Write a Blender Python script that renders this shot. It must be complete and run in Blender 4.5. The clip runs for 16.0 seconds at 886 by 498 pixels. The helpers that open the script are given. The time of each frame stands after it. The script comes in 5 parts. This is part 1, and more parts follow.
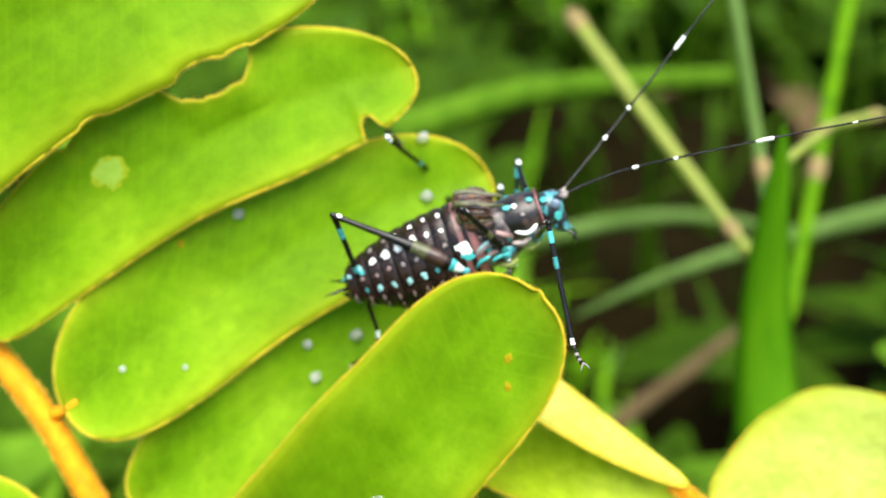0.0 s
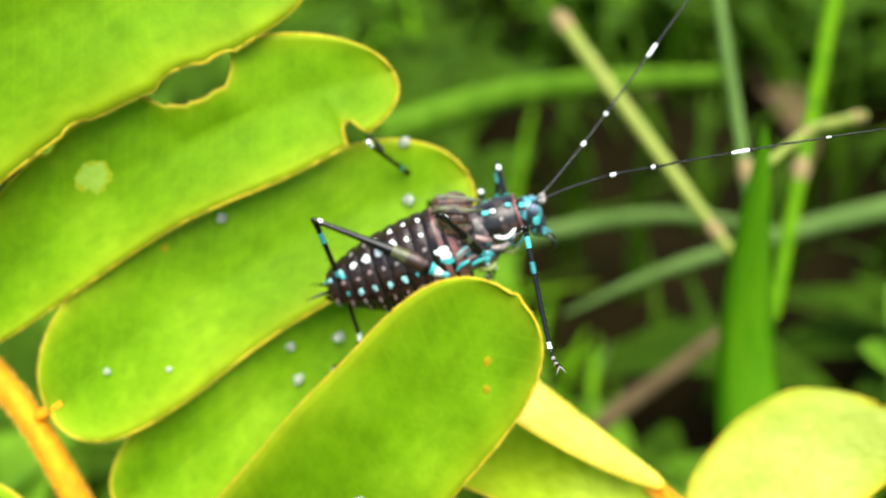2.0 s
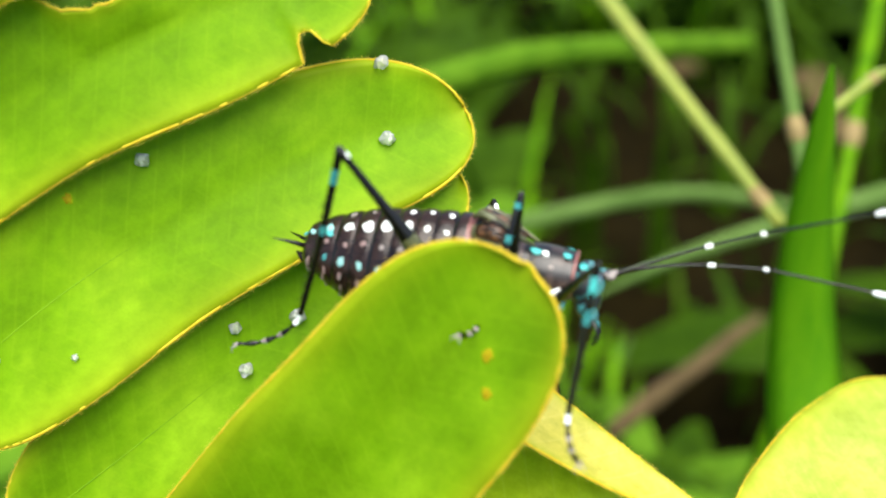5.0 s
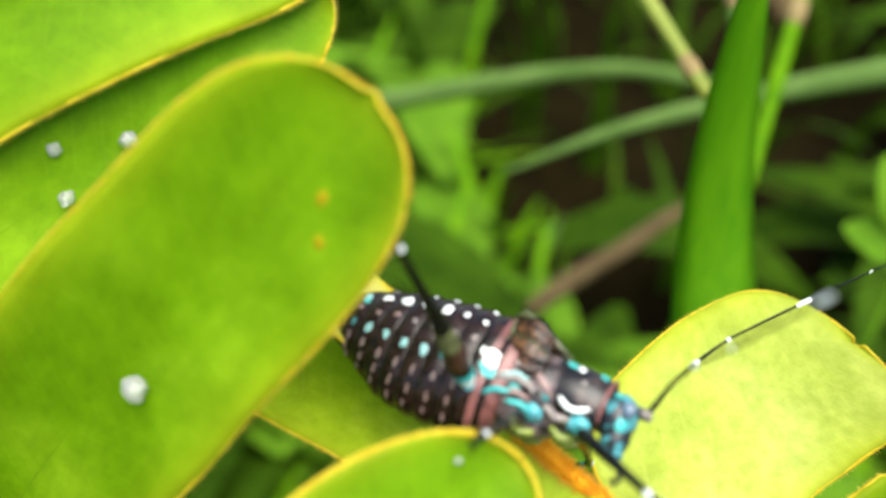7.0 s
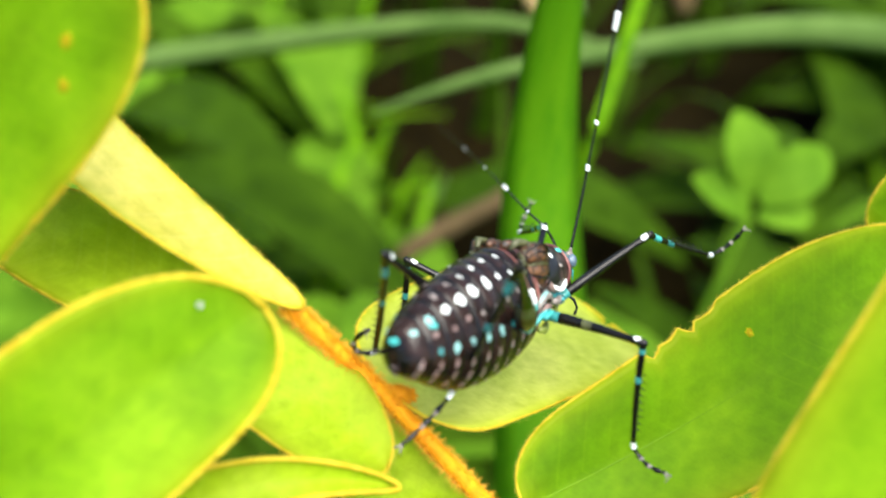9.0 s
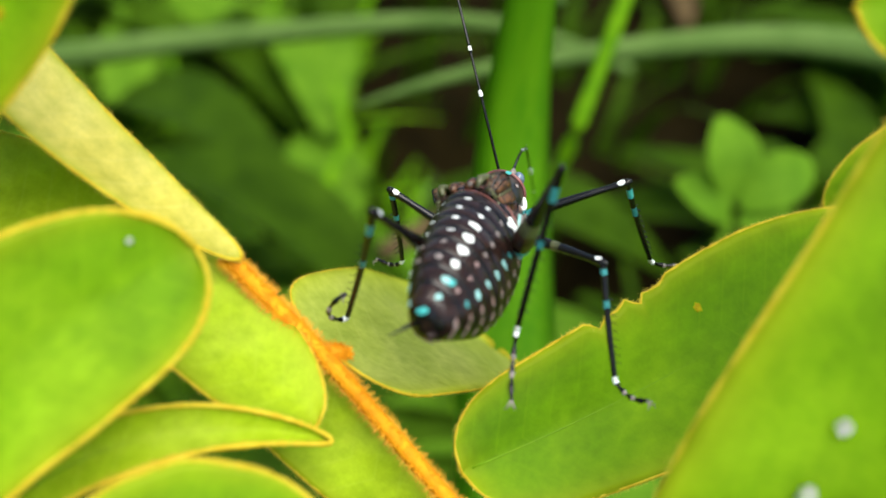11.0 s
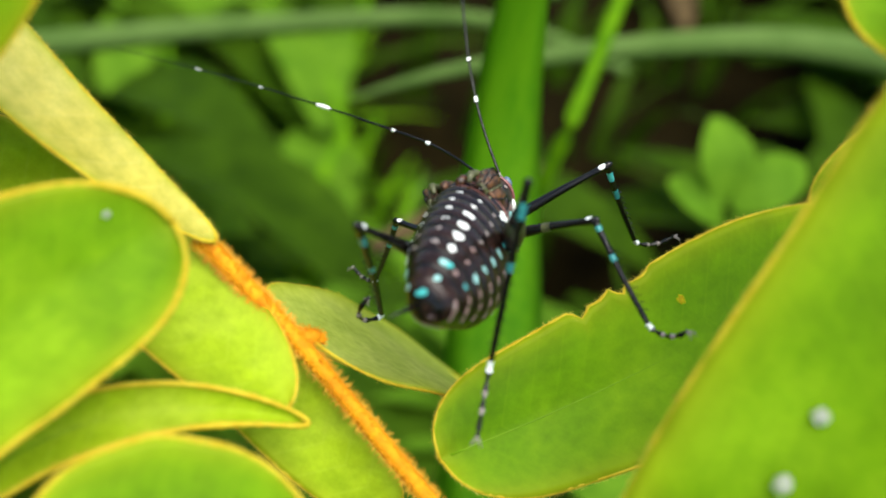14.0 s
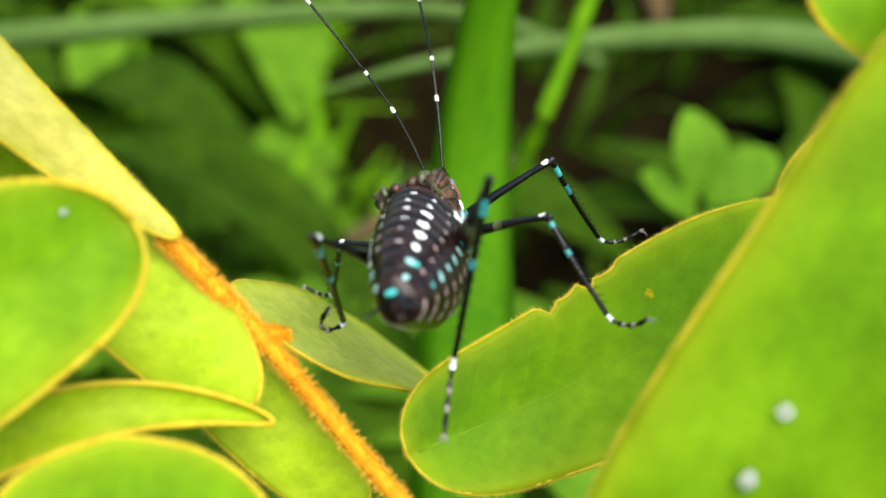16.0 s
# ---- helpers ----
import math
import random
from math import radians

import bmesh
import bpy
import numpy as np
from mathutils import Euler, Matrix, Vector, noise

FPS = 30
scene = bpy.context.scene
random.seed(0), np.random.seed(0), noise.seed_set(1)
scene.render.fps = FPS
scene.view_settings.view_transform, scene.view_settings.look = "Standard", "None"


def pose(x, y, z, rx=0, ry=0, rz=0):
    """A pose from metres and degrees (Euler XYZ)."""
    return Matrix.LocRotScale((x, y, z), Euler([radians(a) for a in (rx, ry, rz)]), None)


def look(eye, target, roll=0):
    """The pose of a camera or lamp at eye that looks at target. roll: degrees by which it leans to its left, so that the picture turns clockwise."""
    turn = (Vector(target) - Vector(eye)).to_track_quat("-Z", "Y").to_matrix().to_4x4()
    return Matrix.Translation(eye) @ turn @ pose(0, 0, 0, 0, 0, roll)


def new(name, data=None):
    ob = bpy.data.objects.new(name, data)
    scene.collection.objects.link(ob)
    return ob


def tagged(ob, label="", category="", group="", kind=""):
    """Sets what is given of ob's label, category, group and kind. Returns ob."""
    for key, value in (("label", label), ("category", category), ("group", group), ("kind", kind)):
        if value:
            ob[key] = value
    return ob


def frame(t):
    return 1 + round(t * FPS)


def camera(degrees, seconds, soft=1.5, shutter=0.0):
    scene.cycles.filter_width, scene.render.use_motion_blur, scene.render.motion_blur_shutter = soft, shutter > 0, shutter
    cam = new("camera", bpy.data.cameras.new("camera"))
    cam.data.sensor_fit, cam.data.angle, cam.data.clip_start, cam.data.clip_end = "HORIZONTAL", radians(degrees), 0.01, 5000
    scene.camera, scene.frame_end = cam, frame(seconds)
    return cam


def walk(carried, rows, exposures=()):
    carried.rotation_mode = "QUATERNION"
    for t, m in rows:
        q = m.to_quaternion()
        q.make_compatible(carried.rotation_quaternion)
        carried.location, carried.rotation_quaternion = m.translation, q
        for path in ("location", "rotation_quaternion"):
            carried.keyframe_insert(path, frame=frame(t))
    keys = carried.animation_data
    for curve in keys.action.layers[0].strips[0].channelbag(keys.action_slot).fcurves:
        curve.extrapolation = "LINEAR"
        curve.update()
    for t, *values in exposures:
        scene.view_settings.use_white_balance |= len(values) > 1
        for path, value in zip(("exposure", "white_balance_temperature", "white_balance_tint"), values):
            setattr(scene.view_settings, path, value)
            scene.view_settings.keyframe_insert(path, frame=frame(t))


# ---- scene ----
cam = camera(46.0, 16.0, soft=1.6, shutter=0.3)
cam.data.dof.use_dof = True
cam.data.dof.focus_distance = 0.084
cam.data.dof.aperture_fstop = 20.0
walk(cam, [
    (0.0, pose(0.0000, 0.0000, 0.2800, 60.00, 0.00, 0.00)),
    (0.5, pose(0.0015, 0.0009, 0.2806, 59.99, 0.04, -0.21)),
    (1.0, pose(0.0037, -0.0001, 0.2792, 59.55, -0.15, -0.45)),
    (1.5, pose(0.0029, -0.0012, 0.2796, 59.55, -0.10, -0.28)),
    (2.0, pose(0.0012, -0.0007, 0.2813, 59.78, -0.21, -0.33)),
    (2.5, pose(0.0006, -0.0012, 0.2820, 59.73, -0.25, -0.53)),
    (3.0, pose(0.0006, -0.0014, 0.2816, 59.59, -0.28, -0.71)),
    (3.5, pose(0.0006, -0.0022, 0.2800, 59.42, -0.42, -0.59)),
    (5.8, pose(0.0047, 0.0270, 0.2601, 59.58, 0.40, 1.18)),
    (6.0, pose(0.0048, 0.0255, 0.2595, 58.42, -0.38, 1.32)),
    (6.5, pose(0.0072, 0.0244, 0.2581, 54.58, -3.05, 1.03)),
    (7.0, pose(0.0102, 0.0257, 0.2581, 52.89, -4.03, -0.12)),
    (7.5, pose(0.0110, 0.0261, 0.2579, 51.02, -5.17, -0.46)),
    (8.0, pose(0.0145, 0.0228, 0.2567, 49.85, -7.25, -1.67)),
    (8.5, pose(0.0175, 0.0199, 0.2553, 52.57, -7.55, -2.75)),
    (9.0, pose(0.0204, 0.0189, 0.2550, 51.87, -8.39, -2.97)),
    (9.5, pose(0.0248, 0.0176, 0.2538, 51.44, -9.20, -2.52)),
    (10.0, pose(0.0248, 0.0172, 0.2530, 51.62, -9.60, -2.30)),
    (12.5, pose(0.0253, 0.0154, 0.2514, 53.29, -10.89, -1.11)),
    (13.0, pose(0.0260, 0.0162, 0.2510, 52.75, -11.10, -1.62)),
    (13.5, pose(0.0260, 0.0162, 0.2513, 53.06, -10.69, -1.23)),
    (14.0, pose(0.0260, 0.0160, 0.2513, 52.38, -11.25, -1.11)),
    (14.5, pose(0.0265, 0.0162, 0.2513, 52.43, -11.55, -1.68)),
    (15.0, pose(0.0263, 0.0160, 0.2517, 53.08, -11.04, -1.47)),
    (15.5, pose(0.0267, 0.0163, 0.2515, 52.65, -11.75, -2.20)),
    (16.0, pose(0.0269, 0.0166, 0.2513, 52.19, -11.75, -2.27)),
], exposures=[(0.0, 1.22), (1.5, 1.5), (2.0, 1.26), (3.0, 1.4), (3.5, 1.28), (6.0, 1.0), (6.5, 0.84), (7.0, 1.07), (8.0, 1.34), (10.0, 1.02), (12.5, 0.62), (14.5, 0.85), (16.0, 0.98)])

# ---- light: bright hazy daylight, high sun behind the leaves ----
world = bpy.data.worlds.new("world")
scene.world = world
world.use_nodes = True
wn, wl = world.node_tree.nodes, world.node_tree.links
sky = wn.new("ShaderNodeTexSky")
sky.sky_type, sky.sun_disc = "NISHITA", False
sky.sun_elevation, sky.sun_rotation = radians(69), radians(165)
wn["Background"].inputs["Strength"].default_value = 0.12
wl.new(sky.outputs["Color"], wn["Background"].inputs["Color"])
sun = new("sun", bpy.data.lights.new("sun", "SUN"))
sun.data.energy, sun.data.angle, sun.data.color = 4.5, radians(62), (1.0, 0.95, 0.84)
sun.matrix_world = look((0.10, -0.37, 1.0), (0, 0, 0))

MM = 0.001


# ---- materials ----
def material(name):
    m = bpy.data.materials.new(name)
    m.use_nodes = True
    nt = m.node_tree
    return m, nt, nt.nodes["Principled BSDF"]


def ramp(nt, fac, stops):
    r = nt.nodes.new("ShaderNodeValToRGB")
    while len(r.color_ramp.elements) < len(stops):
        r.color_ramp.elements.new(0.5)
    for e, (p, c) in zip(r.color_ramp.elements, stops):
        e.position, e.color = p, (*c, 1)
    nt.links.new(fac, r.inputs["Fac"])
    return r.outputs["Color"]


def grain(nt, scale, detail=4.0, rough=0.6, stretch=(1, 1, 1)):
    co = nt.nodes.new("ShaderNodeTexCoord")
    mp = nt.nodes.new("ShaderNodeMapping")
    mp.inputs["Scale"].default_value = stretch
    nt.links.new(co.outputs["Object"], mp.inputs["Vector"])
    n = nt.nodes.new("ShaderNodeTexNoise")
    n.inputs["Scale"].default_value, n.inputs["Detail"].default_value, n.inputs["Roughness"].default_value = scale, detail, rough
    nt.links.new(mp.outputs["Vector"], n.inputs["Vector"])
    return n.outputs["Fac"]


def bump(nt, bsdf, height, strength, distance):
    b = nt.nodes.new("ShaderNodeBump")
    b.inputs["Strength"].default_value, b.inputs["Distance"].default_value = strength, distance
    nt.links.new(height, b.inputs["Height"])
    nt.links.new(b.outputs["Normal"], bsdf.inputs["Normal"])


def mixed(nt, a, b, fac, blend="MIX"):
    m = nt.nodes.new("ShaderNodeMix")
    m.data_type, m.blend_type = "RGBA", blend
    for sock, v in ((m.inputs[6], a), (m.inputs[7], b), (m.inputs[0], fac)):
        if isinstance(v, (tuple, float)):
            sock.default_value = (*v, 1) if isinstance(v, tuple) else v
        else:
            nt.links.new(v, sock)
    return m.outputs[2]


def thin(nt, bsdf, colour, share):
    """Lets part of the light through, as a thin leaf does."""
    tr = nt.nodes.new("ShaderNodeBsdfTranslucent")
    mx = nt.nodes.new("ShaderNodeMixShader")
    mx.inputs[0].default_value = share
    if isinstance(colour, tuple):
        tr.inputs["Color"].default_value = (*colour, 1)
    else:
        nt.links.new(colour, tr.inputs["Color"])
    nt.links.new(bsdf.outputs[0], mx.inputs[1])
    nt.links.new(tr.outputs[0], mx.inputs[2])
    nt.links.new(mx.outputs[0], nt.nodes["Material Output"].inputs["Surface"])


def leaf_material(name, dark, mid, light, share=0.52, rough=0.45, spec=0.09):
    m, nt, b = material(name)
    big = grain(nt, 90, 3, 0.55)
    fine = grain(nt, 900, 5, 0.7)
    c1 = ramp(nt, big, [(0.3, dark), (0.5, mid), (0.72, light)])
    c2 = ramp(nt, fine, [(0.3, (0.82, 0.86, 0.7)), (0.7, (1.1, 1.08, 1.1))])
    col = mixed(nt, c1, c2, 1.0, "MULTIPLY")
    # fine side veins running out from the midrib
    co = nt.nodes.new("ShaderNodeTexCoord")
    sep = nt.nodes.new("ShaderNodeSeparateXYZ")
    nt.links.new(co.outputs["Object"], sep.inputs[0])
    ab = nt.nodes.new("ShaderNodeMath"); ab.operation = "ABSOLUTE"
    nt.links.new(sep.outputs["Y"], ab.inputs[0])
    ma = nt.nodes.new("ShaderNodeMath"); ma.operation = "MULTIPLY_ADD"
    nt.links.new(ab.outputs[0], ma.inputs[0]); ma.inputs[1].default_value = -0.7
    nt.links.new(sep.outputs["X"], ma.inputs[2])
    sc = nt.nodes.new("ShaderNodeMath"); sc.operation = "MULTIPLY"; sc.inputs[1].default_value = 2600.0
    nt.links.new(ma.outputs[0], sc.inputs[0])
    si = nt.nodes.new("ShaderNodeMath"); si.operation = "SINE"
    nt.links.new(sc.outputs[0], si.inputs[0])
    vein = ramp(nt, si.outputs[0], [(0.9, (0.0, 0.0, 0.0)), (1.0, (0.16, 0.16, 0.16))])
    col = mixed(nt, col, light, vein)
    at = nt.nodes.new("ShaderNodeAttribute")
    at.attribute_name = "pale"
    col = mixed(nt, col, (0.46, 0.52, 0.015), ramp(nt, at.outputs["Fac"], [(0.0, (0, 0, 0)), (1.0, (0.75, 0.75, 0.75))]))
    blotch = ramp(nt, grain(nt, 230, 3, 0.6), [(0.35, (0.86, 0.88, 0.8)), (0.62, (1.06, 1.05, 1.0))])
    col = mixed(nt, col, blotch, 1.0, "MULTIPLY")
    nt.links.new(col, b.inputs["Base Color"])
    b.inputs["Roughness"].default_value = rough
    b.inputs["Specular IOR Level"].default_value = spec
    bump(nt, b, fine, 0.25, 0.0002)
    thin(nt, b, col, share)
    return m


def plain_material(name, a, c, scale, rough=0.5, metal=0.0, bumps=0.2, stretch=(1, 1, 1), share=0.0, dist=0.0001, spec=0.5):
    m, nt, b = material(name)
    n = grain(nt, scale, 5, 0.65, stretch)
    col = ramp(nt, n, [(0.3, a), (0.7, c)])
    nt.links.new(col, b.inputs["Base Color"])
    b.inputs["Roughness"].default_value, b.inputs["Metallic"].default_value = rough, metal
    b.inputs["Specular IOR Level"].default_value = spec
    if bumps:
        bump(nt, b, n, bumps, dist)
    if share:
        thin(nt, b, col, share)
    return m


LEAF = leaf_material("leaf_green", (0.138, 0.31, 0.003), (0.205, 0.41, 0.005), (0.305, 0.52, 0.014))
LEAF_DEEP = leaf_material("leaf_deep", (0.112, 0.27, 0.002), (0.168, 0.36, 0.003), (0.243, 0.45, 0.006))
LEAF_PALE = leaf_material("leaf_pale", (0.38, 0.54, 0.012), (0.46, 0.62, 0.02), (0.55, 0.69, 0.06), share=0.55, spec=0.08)
LEAF_CREAM = leaf_material("leaf_cream", (0.38, 0.46, 0.07), (0.46, 0.54, 0.10), (0.55, 0.60, 0.15), share=0.4, rough=0.6, spec=0.04)
LEAF_YELLOW = leaf_material("leaf_yellow", (0.62, 0.56, 0.09), (0.71, 0.65, 0.16), (0.79, 0.74, 0.27))
MARGIN = plain_material("leaf_margin", (0.64, 0.46, 0.012), (0.82, 0.68, 0.05), 900, 0.6, share=0.5, spec=0.2)
MIDRIB = plain_material("leaf_midrib", (0.135, 0.30, 0.002), (0.20, 0.39, 0.004), 700, 0.5, share=0.4, spec=0.2)
RACHIS = plain_material("rachis", (0.52, 0.18, 0.003), (0.72, 0.32, 0.006), 800, 0.7, bumps=0.5, spec=0.15)
HAIR = plain_material("plant_hair", (0.72, 0.48, 0.03), (0.85, 0.66, 0.10), 400, 0.6, bumps=0, share=0.4)
STEM_HAIR = plain_material("stem_hair", (0.66, 0.28, 0.005), (0.82, 0.45, 0.02), 400, 0.6, bumps=0, share=0.3)
GRASS = plain_material("grass", (0.06, 0.19, 0.002), (0.17, 0.37, 0.004), 60, 0.7, stretch=(0.3, 3, 3), share=0.4, spec=0.08)
WEED = plain_material("weed", (0.052, 0.135, 0.004), (0.125, 0.26, 0.012), 120, 0.7, share=0.3, spec=0.08)
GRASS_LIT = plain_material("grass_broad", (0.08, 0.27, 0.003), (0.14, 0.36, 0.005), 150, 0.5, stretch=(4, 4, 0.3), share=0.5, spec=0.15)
GRASS_PALE = plain_material("grass_pale", (0.075, 0.145, 0.028), (0.125, 0.215, 0.05), 60, 0.7, share=0.3, spec=0.1)
# darker copy of the grass colour, painted in for plants lying in shade
GRASS_SHADED = plain_material("grass_shaded", (0.014, 0.038, 0.001), (0.044, 0.098, 0.003), 60, 0.7, share=0.3, spec=0.05)
STRAW = plain_material("straw", (0.05, 0.034, 0.014), (0.10, 0.07, 0.03), 120, 0.8, spec=0.1)
NODE = plain_material("stalk_node", (0.14, 0.10, 0.03), (0.25, 0.18, 0.06), 300, 0.7)
STALK = plain_material("stalk", (0.13, 0.18, 0.012), (0.22, 0.25, 0.03), 200, 0.6)
# near-black: the shade over the ground is put into the soil colour
SOIL_SHADED = plain_material("soil", (0.003, 0.0022, 0.0005), (0.010, 0.0072, 0.0014), 60, 0.95, bumps=0.6, dist=0.004, spec=0.03)
BLACK = plain_material("insect_black", (0.0015, 0.0014, 0.0013), (0.006, 0.005, 0.004), 1500, 0.26, bumps=0.3, dist=0.00004, spec=0.35)
BROWN = plain_material("insect_brown", (0.003, 0.002, 0.0016), (0.030, 0.015, 0.011), 1500, 0.27, bumps=0.5, dist=0.00006, stretch=(0.45, 1, 1), spec=0.3)
PINK = plain_material("insect_pink", (0.05, 0.016, 0.014), (0.26, 0.10, 0.09), 900, 0.38)
ROSE = plain_material("insect_rose", (0.14, 0.085, 0.08), (0.30, 0.20, 0.18), 1500, 0.4)
LIME = plain_material("insect_lime", (0.10, 0.13, 0.02), (0.26, 0.32, 0.06), 900, 0.4)
TEAL = plain_material("insect_teal", (0.015, 0.24, 0.24), (0.07, 0.46, 0.43), 1200, 0.35)
WHITE = plain_material("insect_white", (0.70, 0.76, 0.72), (0.85, 0.88, 0.85), 1200, 0.4)
GREY = plain_material("insect_grey", (0.12, 0.10, 0.09), (0.30, 0.26, 0.24), 1500, 0.35)
OLIVE = plain_material("insect_olive", (0.02, 0.022, 0.008), (0.11, 0.12, 0.045), 1200, 0.4)
EYE = plain_material("insect_eye", (0.05, 0.08, 0.12), (0.14, 0.20, 0.26), 2500, 0.2)

WATER, _nt, _b = material("water")
_clear = _nt.nodes.new("ShaderNodeBsdfRefraction")
_clear.inputs["IOR"].default_value = 1.33
_clear.inputs["Roughness"].default_value = 0.0
_gloss = _nt.nodes.new("ShaderNodeBsdfGlossy")
_gloss.inputs["Roughness"].default_value = 0.06
_fres = _nt.nodes.new("ShaderNodeFresnel")
_fres.inputs["IOR"].default_value = 1.7
_see = _nt.nodes.new("ShaderNodeBsdfTransparent")
_half = _nt.nodes.new("ShaderNodeMixShader")
_half.inputs[0].default_value = 0.4
_through = _nt.nodes.new("ShaderNodeBsdfTranslucent")
_white = _nt.nodes.new("ShaderNodeBsdfDiffuse")
for _n in (_through, _white):
    _n.inputs["Color"].default_value = (0.97, 0.98, 0.94, 1)
_lit = _nt.nodes.new("ShaderNodeMixShader")
_nt.links.new(_through.outputs[0], _lit.inputs[1])
_nt.links.new(_white.outputs[0], _lit.inputs[2])
_body = _nt.nodes.new("ShaderNodeMixShader")
_body.inputs[0].default_value = 0.36
_top = _nt.nodes.new("ShaderNodeMixShader")
for _a, _c in ((_clear, _half.inputs[1]), (_see, _half.inputs[2]), (_fres, _top.inputs[0]), (_half, _body.inputs[1]), (_lit, _body.inputs[2]), (_body, _top.inputs[1]), (_gloss, _top.inputs[2]), (_top, _nt.nodes["Material Output"].inputs["Surface"])):
    _nt.links.new(_a.outputs[0], _c)


# ---- helpers for meshes ----
def part(name, bm, mat, parent=None, label="", smooth=True):
    me = bpy.data.meshes.new(name)
    bm.to_mesh(me)
    bm.free()
    for mt in (mat if isinstance(mat, (list, tuple)) else [mat]):
        me.materials.append(mt)
    if smooth:
        for p in me.polygons:
            p.use_smooth = True
    ob = new(name, me)
    if parent:
        ob.parent = parent
    if label:
        tagged(ob, label)
    return ob


def empty(name, m, label, category, group="", kind=""):
    ob = new(name)
    ob.empty_display_size = 0.005
    ob.matrix_basis = m
    return tagged(ob, label, category, group, kind)


def tube(bm, pts, radii, sides=6, mat=0, cap=True):
    """A round bar along pts."""
    pts = [Vector(q) for q in pts]
    rings, n = [], len(pts)
    ref = Vector((0.13, 0.21, 0.97))
    for i, q in enumerate(pts):
        d = (pts[min(i + 1, n - 1)] - pts[max(i - 1, 0)]).normalized()
        a = d.cross(ref)
        a = (a if a.length > 1e-3 else d.cross(Vector((1, 0, 0)))).normalized()
        b = d.cross(a)
        r = radii[i] if isinstance(radii, (list, tuple)) else radii
        rings.append([bm.verts.new(q + (a * math.cos(w) + b * math.sin(w)) * r) for w in (2 * math.pi * k / sides for k in range(sides))])
    for r0, r1 in zip(rings, rings[1:]):
        for k in range(sides):
            f = bm.faces.new((r0[k], r0[(k + 1) % sides], r1[(k + 1) % sides], r1[k]))
            f.material_index = mat
    if cap:
        bm.faces.new(rings[0][::-1]).material_index = mat
        bm.faces.new(rings[-1]).material_index = mat
    return bm


def blob(bm, centre, size, turn=None, mat=0, seg=10):
    """An egg-shaped lump."""
    m = Matrix.Translation(centre) @ (turn or Matrix.Identity(4)) @ Matrix.Diagonal((*size, 1))
    got = bmesh.ops.create_uvsphere(bm, u_segments=seg, v_segments=max(5, seg * 2 // 3), radius=1, matrix=m)
    for f in {f for v in got["verts"] for f in v.link_faces}:
        f.material_index = mat
    return bm


